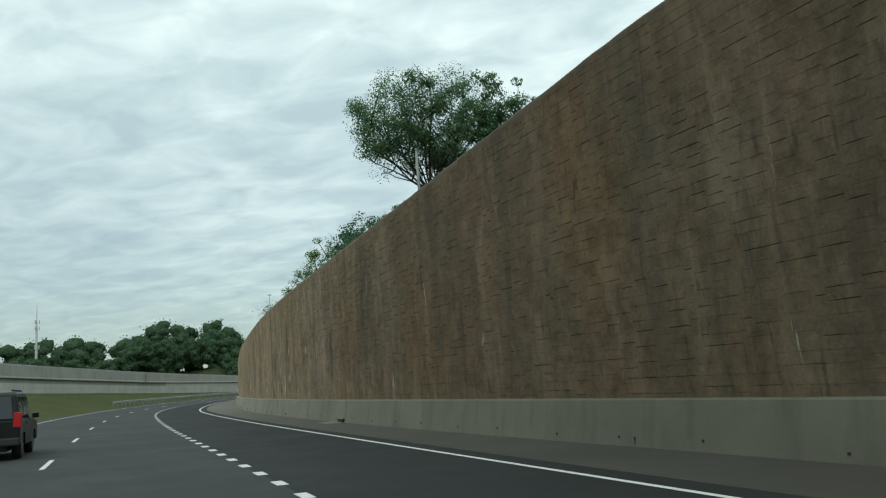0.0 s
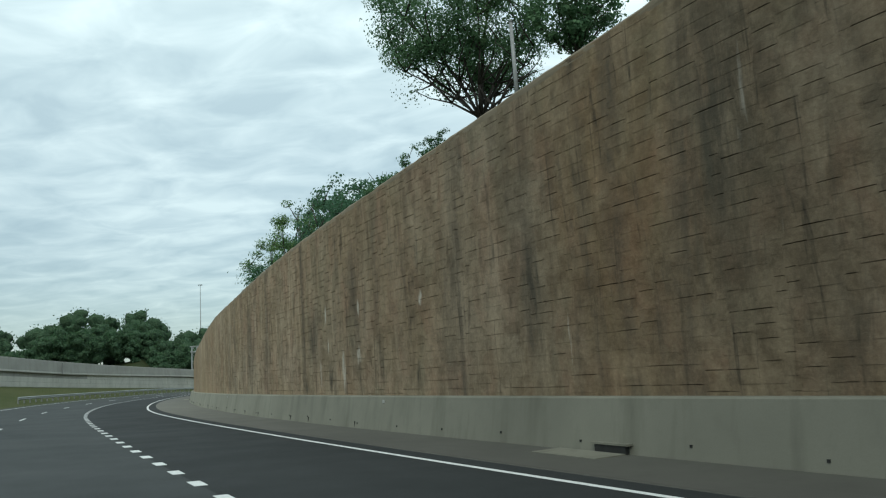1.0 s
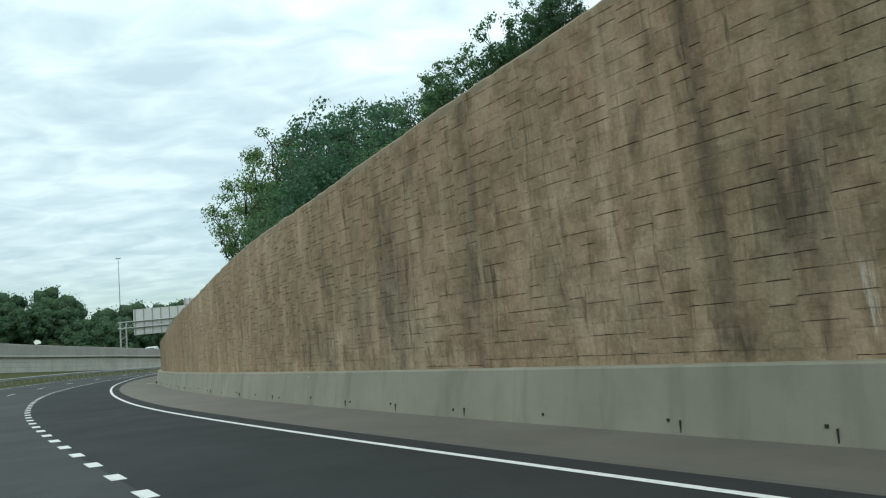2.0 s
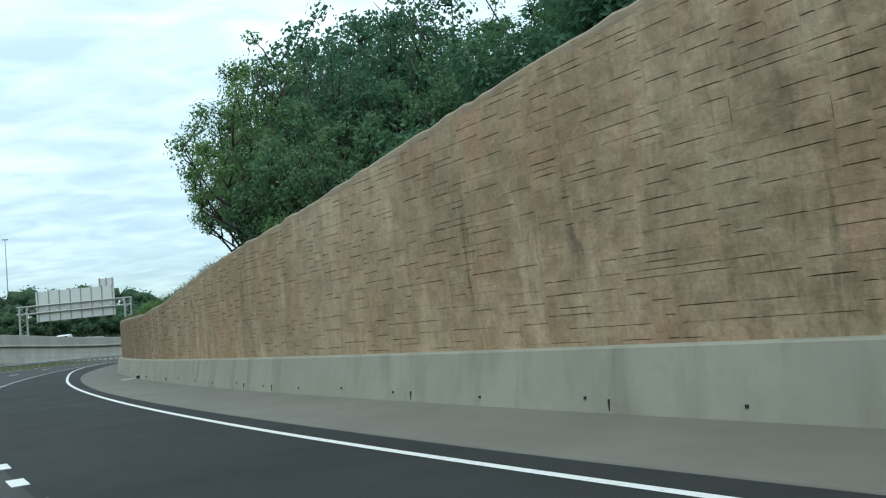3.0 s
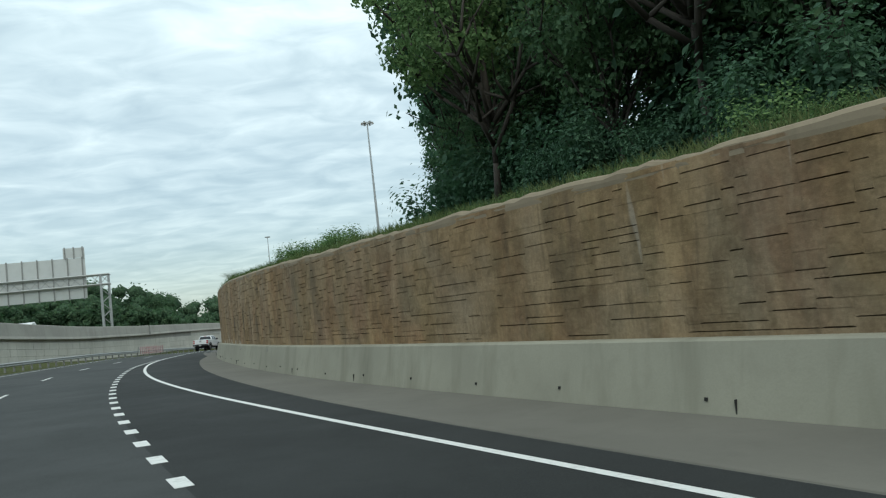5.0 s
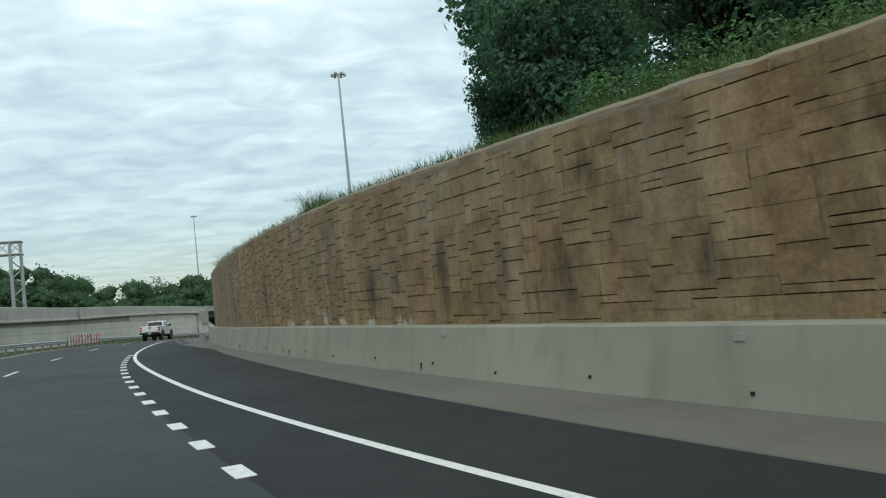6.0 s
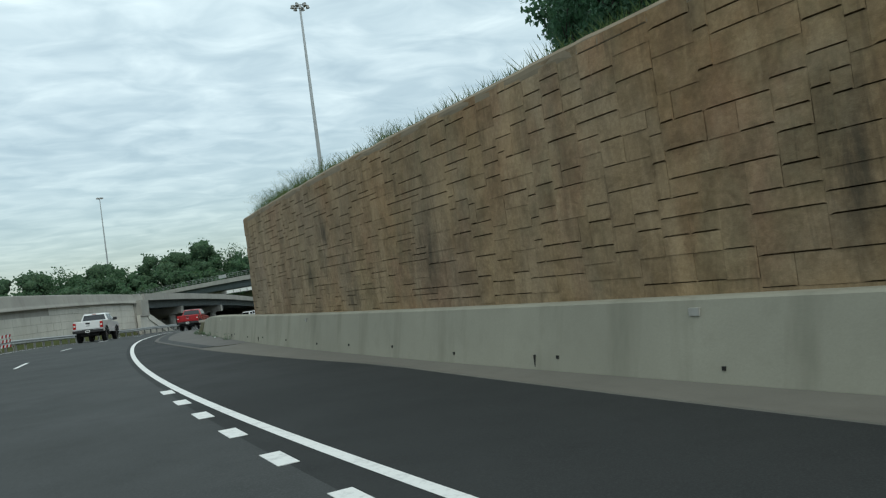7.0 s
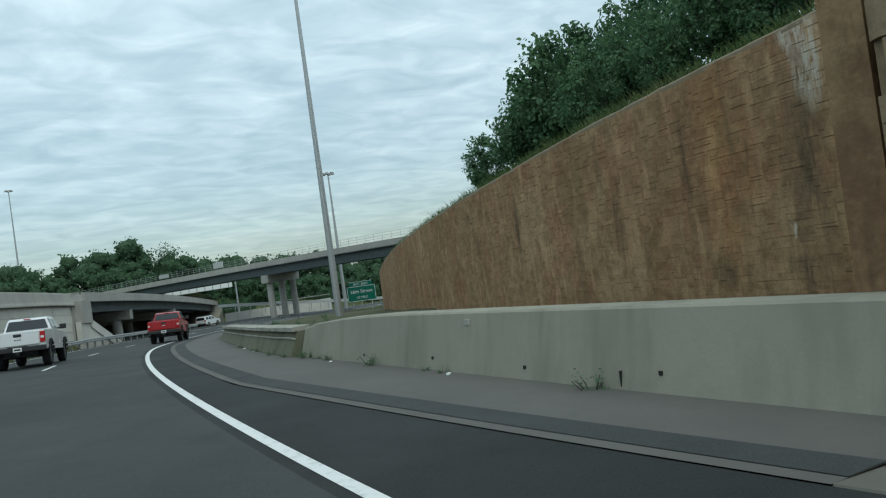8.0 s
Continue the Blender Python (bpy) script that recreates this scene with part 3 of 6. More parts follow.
def dash_line(name, label, s0, s1, period, long, width, d_of):
    line = thing(name, label, "road marking", kind="structure")
    s = s0
    while s < s1:
        w = width / 2
        rows = [s, s + long / 2, s + long]
        pts = [on_road(r, d_of(r) + k * w, 0.002 + up) for up in (0, 0.005) for r in rows for k in (-1, 1)]
        faces = [(6, 7, 9, 8), (8, 9, 11, 10), (0, 6, 8, 2), (2, 8, 10, 4), (1, 3, 9, 7), (3, 5, 11, 9), (0, 1, 7, 6), (4, 10, 11, 5)]
        child("dash", mesh_of("dash", pts, faces, WHITE_PAINT), line)
        s += period


dash_line("dotted_line", "row of short white dashes along the merging lane", -9.0, 177, 1.83, 0.62, 0.20, dots_d)
dash_line("lane_line", "long white dashes between two lanes", -4.0, 300, 12.2, 3.0, 0.12, lambda s: -1.72)

# ---------------------------------------------------------------- barrier on the right


def barrier_section(s):
    d, t = wall_d(s), bar_h(s)
    c = camber(d)
    return [spot(s, d - 0.23, c - 0.15), spot(s, d - 0.23, c + 0.02), spot(s, d - 0.05, c + t - 0.03), spot(s, d - 0.02, c + t), spot(s, d + 0.34, c + t), spot(s, d + 0.34, c - 0.15)]


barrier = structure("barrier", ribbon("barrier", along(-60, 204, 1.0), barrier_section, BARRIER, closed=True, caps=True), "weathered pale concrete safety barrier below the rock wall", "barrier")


def face_d(s, h):
    """The barrier's sloping face at a height above its foot."""
    return wall_d(s) - 0.23 + 0.18 * h / bar_h(s)


def barrier_mark(name, s, h, wide, tall, material, label=""):
    u = (spot(s + 0.1, 0) - spot(s - 0.1, 0)).normalized()
    out = (spot(s, 0) - spot(s, 1)).normalized()
    verts, faces = [], []
    box_lists(verts, faces, spot(s, face_d(s, h), camber(wall_d(s)) + h), u * wide / 2, out * 0.02, Vector((0, 0, tall / 2)))
    return child(name, mesh_of(name, verts, faces, material), barrier, label)


rng = random.Random(4)
s = 6.0
while s < 200:
    # solid little boxes; the shade inside the holes is put into their colour
    barrier_mark("weep_hole", s, 0.20 + rng.uniform(-0.03, 0.05), 0.045, 0.045, DARK_GAP)
    if rng.random() < 0.3:
        barrier_mark("crack", s + rng.uniform(-0.8, 0.8), 0.14, 0.018, 0.18, DARK_GAP)
    s += rng.uniform(2.3, 3.1)
for s in (44, 68, 92, 116, 143.5, 150.5, 168, 182, 196):
    barrier_mark("reflector", s, bar_h(s) - 0.16, 0.15, 0.09, BRIDGE, "small pale reflector plate")


def drain(s):
    ob = thing("drain_inlet", "dark slotted drain inlet at the barrier foot", "drain", "drain inlets")
    u = (spot(s + 0.1, 0) - spot(s - 0.1, 0)).normalized()
    out = (spot(s, 0) - spot(s, 1)).normalized()
    z = Vector((0, 0, 1))
    d = wall_d(s) - 0.25
    verts, faces = [], []
    # no real cavity: a box whose dark colour gives the slot's shade
    box_lists(verts, faces, on_road(s, d, 0.10), u * 0.42, out * 0.05, z * 0.07)
    child("opening", mesh_of("opening", verts, faces, DARK_GAP), ob, "dark slot")
    verts, faces = [], []
    box_lists(verts, faces, on_road(s, d + 0.0, 0.185), u * 0.5, out * 0.07, z * 0.018)
    child("lintel", mesh_of("lintel", verts, faces, BARRIER), ob)
    verts, faces = [], []
    box_lists(verts, faces, on_road(s + 0.55, d - 0.40, 0.0), u * 0.95, out * 0.36, z * 0.016)
    child("apron", mesh_of("apron", verts, faces, BARRIER), ob, "pale concrete apron")


for s in (33.9, 110.2):
    drain(s)


def low_barrier(s0, s1):
    """An old barrier: a mossy foot with a ledge, a plain upper band and a chipped pale cap."""
    ob = thing("barrier_low", "low mossy concrete barrier with a worn pale cap", "barrier", kind="structure")
    g = random.Random(12)

    def top(s):
        return camber(5.0) + 0.74 - 0.0026 * (s - 206)

    def foot(s):
        c = camber(5.0)
        return [spot(s, 4.78, c - 0.2), spot(s, 4.80, c + 0.04), spot(s, 4.98, top(s) - 0.30), spot(s, 5.04, top(s) - 0.12), spot(s, 5.30, top(s) - 0.12), spot(s, 5.30, c - 0.2)]

    child("foot", ribbon("foot", along(s0, s1, 1.0), foot, MOSSY, closed=True, caps=True), ob, "moss-green weathered concrete")
    for name, a, b, lo, hi in (("ledge", 4.93, 5.10, -0.315, -0.265), ("cap", 4.91, 5.36, -0.115, 0.0)):
        s = s0
        while s < s1 - 0.5:
            e = min(s1, s + 3.0)
            chip = [g.uniform(0, 0.025) for _ in range(8)]
            rows = along(s + 0.012, e - 0.012, 0.4)
            child(name, ribbon(name, rows, lambda q: [spot(q, b, top(q) + lo), spot(q, a + chip[int(q * 2.5) % 8], top(q) + lo), spot(q, a + chip[int(q * 3.5) % 8], top(q) + hi - 0.02), spot(q, a + 0.025, top(q) + hi - chip[int(q * 1.7) % 8]), spot(q, b, top(q) + hi)], WORN, closed=True, caps=True), ob, "chipped pale concrete" if s == s0 else "")
            s = e


low_barrier(204.1, 246)

# ---------------------------------------------------------------- rock-faced retaining walls
UNIT_S, UNIT_H = 0.22, 0.115



def ashlar(s0, s1, low, high, seed):
    """Stones of an irregular pattern as (s, s, h, h); low and high bound the heights at s."""
    r = random.Random(seed)
    cols = int((s1 - s0) / UNIT_S)
    base = min(low(s0), low(s1), low((s0 + s1) / 2)) - 0.1
    most = max(high(s) for s in along(s0, s1, 2.0))
    rows = int((most - base) / UNIT_H) + 1
    taken = np.zeros((rows + 4, cols + 8), bool)
    stones = []
    for j in range(rows):
        for i in range(cols):
            if taken[j, i]:
                continue
            here = s0 + i * UNIT_S
            w = r.choice((2, 3, 3, 4) if here < 62 else (2, 3, 3, 4, 5) if here < 147 or here > 173 else (2, 2, 3, 3, 4, 5))
            t = r.choice((2, 3, 3) if here < 62 else (1, 2, 2, 3, 4) if here < 147 or here > 173 else (2, 2, 3, 3, 3, 4))
            k = 1
            while k < w and not taken[j, i + k]:
                k += 1
            w = k
            while t > 1 and taken[j : j + t, i : i + w].any():
                t -= 1
            taken[j : j + t, i : i + w] = True
            a, b = s0 + i * UNIT_S, min(s1, s0 + (i + w) * UNIT_S)
            lo, hi = base + j * UNIT_H, base + (j + t) * UNIT_H
            cap = min(high(a), high(b)) - 0.07
            if hi > cap:
                hi = cap
            if lo < min(low(a), low(b)) - 0.4 or hi - lo < 0.06:
                continue
            stones.append((a, b, lo, hi))
    return stones


def stone_lists(verts, faces, stone, d_of, r, smooth):
    """One stone of the cast face: nearly flush with its neighbours, with a tapering slit below most of them."""
    a, b, lo, hi = stone
    rough = smooth or float(np.interp(a, [40, 70, 112, 142, 152, 168, 176], [0.10, 0.04, 0.06, 0.12, 0.5, 0.5, 0.08]))
    out = 0.045 + rough * r.uniform(-0.007, 0.007)
    low_out, top_out = out + 0.003 + rough * r.uniform(0, 0.018), out - rough * r.uniform(0, 0.006)
    open_joint = r.random() < (0.35 if smooth else float(np.interp(a, [20, 45, 62, 75, 190], [0.35, 0.5, 0.7, 0.72, 0.78])))
    slit = (r.uniform(0.010, 0.020) if smooth else r.uniform(0.009, 0.015) * (1.0 if a < 100 else 1.25)) if open_joint else 0.0006
    side = r.uniform(0.004, 0.009) if r.random() < float(np.interp(a, [40, 142, 152, 168, 176], [0.0, 0.02, 0.34, 0.28, 0.02])) else 0.0002
    near, far = (r.uniform(0.04, 0.30), r.uniform(0.70, 0.96)) if a < 100 or smooth else (r.uniform(0.02, 0.12), r.uniform(0.86, 0.98))
    wave = 0.002 + 0.004 * rough
    a, b, hi = a + side, b - 0.0002, hi - 0.0002
    base = len(verts)
    low = [(a, lo + 0.0003), (a + (b - a) * near, lo + slit + r.uniform(0, wave)), (a + (b - a) * far, lo + slit * r.uniform(0.5 if a < 100 else 0.75, 1.0) + r.uniform(0, wave)), (b, lo + 0.0003)]
    ring = [*low, (b, hi), (a, hi)]
    verts += [spot(q, d_of(q) + 0.05, h) for q, h in ring]
    for i, (q, h) in enumerate(ring):
        verts.append(spot(q, d_of(q) - (low_out if 0 < i < 3 else out if i < 4 else top_out) + rough * r.uniform(-0.003, 0.003), h))
    faces.append(tuple(base + 6 + i for i in range(6)))
    for i in range(6):
        j = (i + 1) % 6
        faces.append((base + i, base + j, base + 6 + j, base + 6 + i))


def rock_wall(name, label, s0, s1, d_of, low, high, material, seed, singles, stones_from, smooth=0):
    ob = thing(name, label, "retaining wall", kind="structure")

    def section(s):
        d = d_of(s)
        return [spot(s, d + 0.01, low(s) - 0.9), spot(s, d + 0.01, high(s) - 0.05), spot(s, d + 0.55, high(s) - 0.05), spot(s, d + 0.55, low(s) - 0.9)]

    child("backing", ribbon("backing", along(s0, s1, 1.0), section, material, closed=True, caps=True), ob)
    r = random.Random(seed + 9)

    def cope(s):
        """An uneven lip, flush with the face below and rounded off over the top."""
        d, t = d_of(s), high(s)
        w = 0.06 * noise.noise(Vector((s * 0.35, seed, 0))) + 0.05 * noise.noise(Vector((s * 1.1, seed, 4))) + 0.05 * noise.noise(Vector((s * 3.1, seed, 6)))
        w *= float(np.interp(s, [40, 95, 135, 150], [0.5, 1.0, 0.9, 0.35]))
        o = 0.047 + 0.010 * noise.noise(Vector((s * 0.8, seed, 8))) + 0.008 * noise.noise(Vector((s * 3.7, seed, 2)))
        return [spot(s, d + 0.02, t - 0.22), spot(s, d - 0.0455, t - 0.20), spot(s, d - o, t - 0.13), spot(s, d - o + 0.006, t - 0.06 + w), spot(s, d - o + 0.05, t - 0.005 + w), spot(s, d + 0.12, t + 0.03 + w), spot(s, d + 0.6, t + 0.05), spot(s, d + 0.6, t - 0.2)]

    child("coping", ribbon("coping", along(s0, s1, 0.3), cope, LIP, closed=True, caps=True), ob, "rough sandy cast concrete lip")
    verts, faces = [], []
    count = 0
    for stone in ashlar(stones_from, s1, low, high, seed):
        if singles[0] < stone[0] < singles[1] and count < 300:
            v, f = [], []
            stone_lists(v, f, stone, d_of, r, smooth)
            child("stone", mesh_of("stone", v, f, material), ob)
            count += 1
        else:
            stone_lists(verts, faces, stone, d_of, r, smooth)
    tagged(child("stonework", mesh_of("stonework", verts, faces, material), ob), kind="stuff")
    return ob


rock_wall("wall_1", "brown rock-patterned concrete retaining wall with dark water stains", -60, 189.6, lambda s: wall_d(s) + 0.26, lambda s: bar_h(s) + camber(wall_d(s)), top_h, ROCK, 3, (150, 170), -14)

FAR_S = [180, 188, 201, 223, 257, 276]
far_d = at_s(FAR_S, [20.6, 20.6, 20.6, 20.6, 19.0, 18.0])
far_top = at_s(FAR_S, [8.7, 8.2, 7.3, 6.4, 5.0, 3.9])
rock_wall("wall_2", "reddish rock-patterned concrete wall set back from the road", 180, 276, far_d, lambda s: -2.6 if s < 232 else -0.8, far_top, ROCK_FAR, 5, (0, 0), 186, 0.3)


def end_wall():
    verts, faces = [], []
    a, b = spot(189.7, 6.4), spot(189.7, 20.6)
    t, low = level(190.6) + 4.2, level(190.6) - 1.0
    n = Vector((b - a)).normalized().cross(Vector((0, 0, 1)))
    for off in (0, 0.4):
        for p, z in ((a, low), (b, low), (b, t + 3.5), (a, t)):
            verts.append(Vector((p.x, p.y, z)) - n * off)
    faces = [(0, 1, 2, 3), (7, 6, 5, 4), (0, 4, 5, 1), (1, 5, 6, 2), (2, 6, 7, 3), (3, 7, 4, 0)]
    structure("wall_end", mesh_of("wall_end", verts, faces, ROCK_FAR), "plain end of the rock-patterned wall", "retaining wall")


end_wall()

# ---------------------------------------------------------------- hillside above the walls
steep = at_s([-60, 70, 100, 140, 192], [0.70, 0.70, 0.34, 0.26, 0.10])


def hill_h(s, d):
    run = d - wall_d(s) - 0.7
    flat = 1.5 if s < 85 else 5.0
    return top_h(s) + 0.12 * min(run, flat) + steep(s) * max(0, min(run, 26) - flat) + 0.10 * max(0, run - 26) + 0.25 * noise.noise(Vector((s * 0.13, d * 0.13, 2))) * min(1, run / 3)


def hill2_h(s, d):
    run = d - far_d(s) - 0.6
    return far_top(s) + 0.2 * min(run, 3) + 0.36 * max(0, min(run, 22) - 3) + 0.1 * max(0, run - 22)


structure("hillside", ribbon("hillside", along(-60, 189.4, 2.5), lambda s: [spot(s, wall_d(s) + 0.7 + r, hill_h(s, wall_d(s) + 0.7 + r)) for r in (0, 1.5, 3.5, 6, 9, 13, 18, 23, 28, 40, 60)], SLOPE, smooth=True), "overgrown earth slope above the wall", "ground")
structure("hillside_far", ribbon("hillside_far", along(181, 276, 3.0), lambda s: [spot(s, far_d(s) + 0.6 + r, hill2_h(s, far_d(s) + 0.6 + r)) for r in (0, 2, 5, 9, 14, 22, 40, 60)], SLOPE, smooth=True), "overgrown earth slope above the far wall", "ground")

# ---------------------------------------------------------------- left: grass, ramp wall, guardrail
RAMP_S = [-60, 20, 60, 108, 134, 160, 186, 197, 207, 222, 230, 240, 252, 255.8]
ramp_d = eased(RAMP_S, [-52, -40, -32, -22.6, -19, -17.3, -15.3, -14.1, -13.0, -11.6, -10.8, -9.9, -8.8, -8.45], 4)
ramp_base = eased(RAMP_S, [5.5, 5.0, 4.5, 3.5, 2.7, 1.85, 1.25, 0.75, 0.45, 0.52, 0.80, 1.02, 1.10, 0.95], 4)
RAMP_H = 4.0
ledge_h = at_s([150, 200, 250], [2.05, 2.45, 2.95])


def left_slope(s, f):
    """From the shoulder (f = 0) to the foot of the ramp wall (f = 1)."""
    d = -7.6 + (ramp_d(s) + 7.6) * f
    h0, h1 = camber(-7.6), ramp_base(s)
    return spot(s, d, h0 + (h1 - h0) * (0.25 * f + 0.75 * f * f * (3 - 2 * f)) - 0.02)


structure("grass_slope", ribbon("grass_slope", along(-60, 252, 3.0), lambda s: [left_slope(s, f) for f in (0, 0.1, 0.25, 0.45, 0.65, 0.85, 1.03)], GRASS, smooth=True), "mown grass bank beside the shoulder", "ground")


def ramp_section(s):
    d, b, e = ramp_d(s), ramp_base(s), ledge_h(s)
    return [spot(s, d, b - 1.5), spot(s, d, b + e), spot(s, d + 0.34, b + e + 0.01), spot(s, d + 0.32, b + e + 0.12), spot(s, d + 0.24, b + e + 0.3), spot(s, d + 0.10, b + RAMP_H - 0.05), spot(s, d + 0.05, b + RAMP_H), spot(s, d - 0.30, b + RAMP_H), spot(s, d - 0.45, b + e), spot(s, d - 0.45, b - 1.5)]


ramp_wall = structure("wall_3", ribbon("ramp_wall", along(-60, 255.8, 1.8), ramp_section, BRIDGE, closed=True, caps=True), "grey concrete ramp wall with a parapet and panel facing", "retaining wall")


def facing_panel(verts, faces, s, row, long, tall, r):
    base = len(verts)
    d0, d1 = ramp_d(s) + 0.005, ramp_d(s + long) + 0.005
    b0, b1 = ramp_base(s) + row * tall + 0.02, ramp_base(s + long) + row * tall + 0.02
    o, g, t = r.uniform(0.03, 0.05), 0.008, tall - 0.012
    verts += [spot(s + g, d0, b0), spot(s + long - g, d1, b1), spot(s + long - g, d1, b1 + t), spot(s + g, d0, b0 + t)]
    verts += [spot(s + 2 * g, d0 + o, b0 + g), spot(s + long - 2 * g, d1 + o, b1 + g), spot(s + long - 2 * g, d1 + o, b1 + t - g), spot(s + 2 * g, d0 + o, b0 + t - g)]
    for f in ((4, 5, 6, 7), (0, 1, 5, 4), (1, 2, 6, 5), (2, 3, 7, 6), (3, 0, 4, 7)):
        faces.append(tuple(base + i for i in f))


def face_ramp_wall():
    r = random.Random(21)
    verts, faces = [], []
    for row in range(4):
        s = 40.0 + 0.7 * (row % 2)
        while s < 254:
            long = r.choice((1.2, 1.5, 1.5, 1.8))
            if (row + 1) * 0.71 > ledge_h(s) + 0.04:
                pass
            elif s > 190:
                v, f = [], []
                facing_panel(v, f, s, row, long, 0.71, r)
                child("panel", mesh_of("panel", v, f, PANEL), ramp_wall)
            else:
                facing_panel(verts, faces, s, row, long, 0.71, r)
            s += long
    tagged(child("panel_facing", mesh_of("panel_facing", verts, faces, PANEL), ramp_wall), kind="stuff")


structure("ramp_road", ribbon("ramp_road", along(-60, 252, 3.0), lambda s: [spot(s, ramp_d(s) - 0.4, ramp_base(s) + 2.0), spot(s, ramp_d(s) - 12, ramp_base(s) + 2.0), spot(s, ramp_d(s) - 16, ramp_base(s) + 2.6), spot(s, ramp_d(s) - 40, ramp_base(s) + 6.3), spot(s, ramp_d(s) - 75, ramp_base(s) + 7.6), spot(s, ramp_d(s) - 110, ramp_base(s) - 1)], GRASS, smooth=True), "grassy ramp level behind the parapet", "ground")

for s, t in ((148, 1.3), (223, 0.9)):
    verts, faces = [], []
    tube(verts, faces, spot(s, ramp_d(s) + 0.36, ramp_base(s) + ledge_h(s) + 0.1), spot(s, ramp_d(s) + 0.36, ramp_base(s) + ledge_h(s) + 0.4 + t), 0.09, 0.08)
    box_lists(verts, faces, spot(s, ramp_d(s) + 0.30, ramp_base(s) + ledge_h(s) + 0.15), Vector((0.12, 0, 0)), Vector((0, 0.12, 0)), Vector((0, 0, 0.12)))
    tagged(new("marker_post", mesh_of("marker_post", verts, faces, DULL_STEEL)), "dark steel post fixed to the ramp parapet", "post", "marker posts")


def guardrail(s0, s1, d_of):
    ob = thing("guardrail", "galvanised steel guardrail on short posts", "guardrail")

    def beam(s):
        d = d_of(s)
        f = (d + 7.6) / (ramp_d(min(s, 252)) + 7.6)
        z = left_slope(min(s, 252), min(1, max(0, f))).z - level(min(s, 252)) if s < 252 else 0.3
        pts = ((0.0, 0.42), (0.05, 0.47), (0.05, 0.53), (0.0, 0.58), (0.05, 0.63), (0.05, 0.69), (0.0, 0.74), (-0.03, 0.74), (-0.03, 0.42))
        return [spot(s, d + o, z + h) for o, h in pts]

    child("beam", ribbon("beam", along(s0, s1, 1.0), beam, STEEL, closed=True, caps=True), ob, "ribbed steel beam")
    verts, faces = [], []
    box_lists(verts, faces, Vector((0, 0, 0)), Vector((0.06, 0, 0)), Vector((0, 0.09, 0)), Vector((0, 0, 0.42)))
    post = mesh_of("post", verts, faces, DULL_STEEL)
    s = s0 + 0.5
    while s < s1:
        p = beam(s)[0]
        q = spot(s, d_of(s) - 0.13)
        child("post", post, ob, m=pose(q.x, q.y, p.z - 0.12, 0, 0, -math.degrees(heading(s))))
        s += 1.9


rail_d = at_s([100, 160, 200, 262, 290], [-9.6, -9.0, -8.4, -7.3, -7.0])
guardrail(112, 286, rail_d)


def barricade():
    """A folding barricade with three striped rails; it stands along x."""
    ob = thing("barricade", "folding barricade with red and white striped rails by the guardrail", "barricade", "barricades")
    for x in (-0.95, 0.95):
        for y in (-1, 1):
            verts, faces = [], []
            tube(verts, faces, (x, 0.30 * y, 0), (x, 0.03 * y, 1.15), 0.03, 0.03, 6)
            child("leg", mesh_of("leg", verts, faces, DULL_STEEL), ob)
    for z in (0.38, 0.70, 1.02):
        rail = part("rail", box_bm(-1.1, 1.1, -0.14, -0.11, z - 0.10, z + 0.10, 0.004), SIGN_WHITE, ob)
        for k in range(5):
            x = -1.0 + 0.45 * k
            bm = bmesh.new()
            vs = [bm.verts.new((x + dx + sh, y, z + dz)) for y in (-0.146, -0.14) for dx, dz, sh in ((0, -0.098, 0), (0.2, -0.098, 0), (0.2, 0.098, 0.1), (0, 0.098, 0.1))]
            for f in ((0, 1, 2, 3), (7, 6, 5, 4), (0, 4, 5, 1), (1, 5, 6, 2), (2, 6, 7, 3), (3, 7, 4, 0)):
                bm.faces.new([vs[i] for i in f])
            part("stripe", bm, LAMP_RED, rail, "red reflective stripe")
    return ob


first = barricade()
for i in range(3):
    s = 212.0 + 2.45 * i
    p = on_road(s, -7.85, 0.0)
    m = pose(p.x, p.y, p.z, 0, 0, 78 - math.degrees(heading(s)))
    if i == 0:
        first.matrix_basis = m
    else:
        copy_thing(first, m)

# ---------------------------------------------------------------- bridges ahead


def beam_between(a, b, half_w, z0, z1, overhang=0.0):
    """A straight bar between two places; heights are from their line."""
    a, b = Vector(a), Vector(b)
    u = (b - a)
    side = Vector((u.y, -u.x, 0)).normalized()
    verts, faces = [], []
    for p in (a, b):
        for w, z in ((-half_w, z0), (half_w, z0), (half_w + overhang, z1), (-half_w - overhang, z1)):
            verts.append(p + side * w + Vector((0, 0, z)))
    return verts, [(3, 2, 1, 0), (4, 5, 6, 7), (0, 1, 5, 4), (1, 2, 6, 5), (2, 3, 7, 6), (3, 0, 4, 7)]


def sweep(name, line, half_w, z0, z1, material, parent, label=""):
    """One bar that follows a bent line."""
    verts, faces = [], []
    for i, c in enumerate(line):
        u = line[min(i + 1, len(line) - 1)] - line[max(i - 1, 0)]
        side = Vector((u.y, -u.x, 0)).normalized()
        verts += [c + side * w + Vector((0, 0, z)) for w, z in ((-half_w, z0), (half_w, z0), (half_w, z1), (-half_w, z1))]
    for i in range(len(line) - 1):
        for j in range(4):
            faces.append((4 * i + j, 4 * i + (j + 1) % 4, 4 * i + 4 + (j + 1) % 4, 4 * i + 4 + j))
    n = 4 * (len(line) - 1)
    faces += [(3, 2, 1, 0), (n, n + 1, n + 2, n + 3)]
    return child(name, mesh_of(name, verts, faces, material), parent, label)


def joined(name, pieces, material, parent, label=""):
    verts, faces = [], []
    for v, f in pieces:
        n = len(verts)
        verts += v
        faces += [tuple(n + i for i in g) for g in f]
    return child(name, mesh_of(name, verts, faces, material), parent, label)


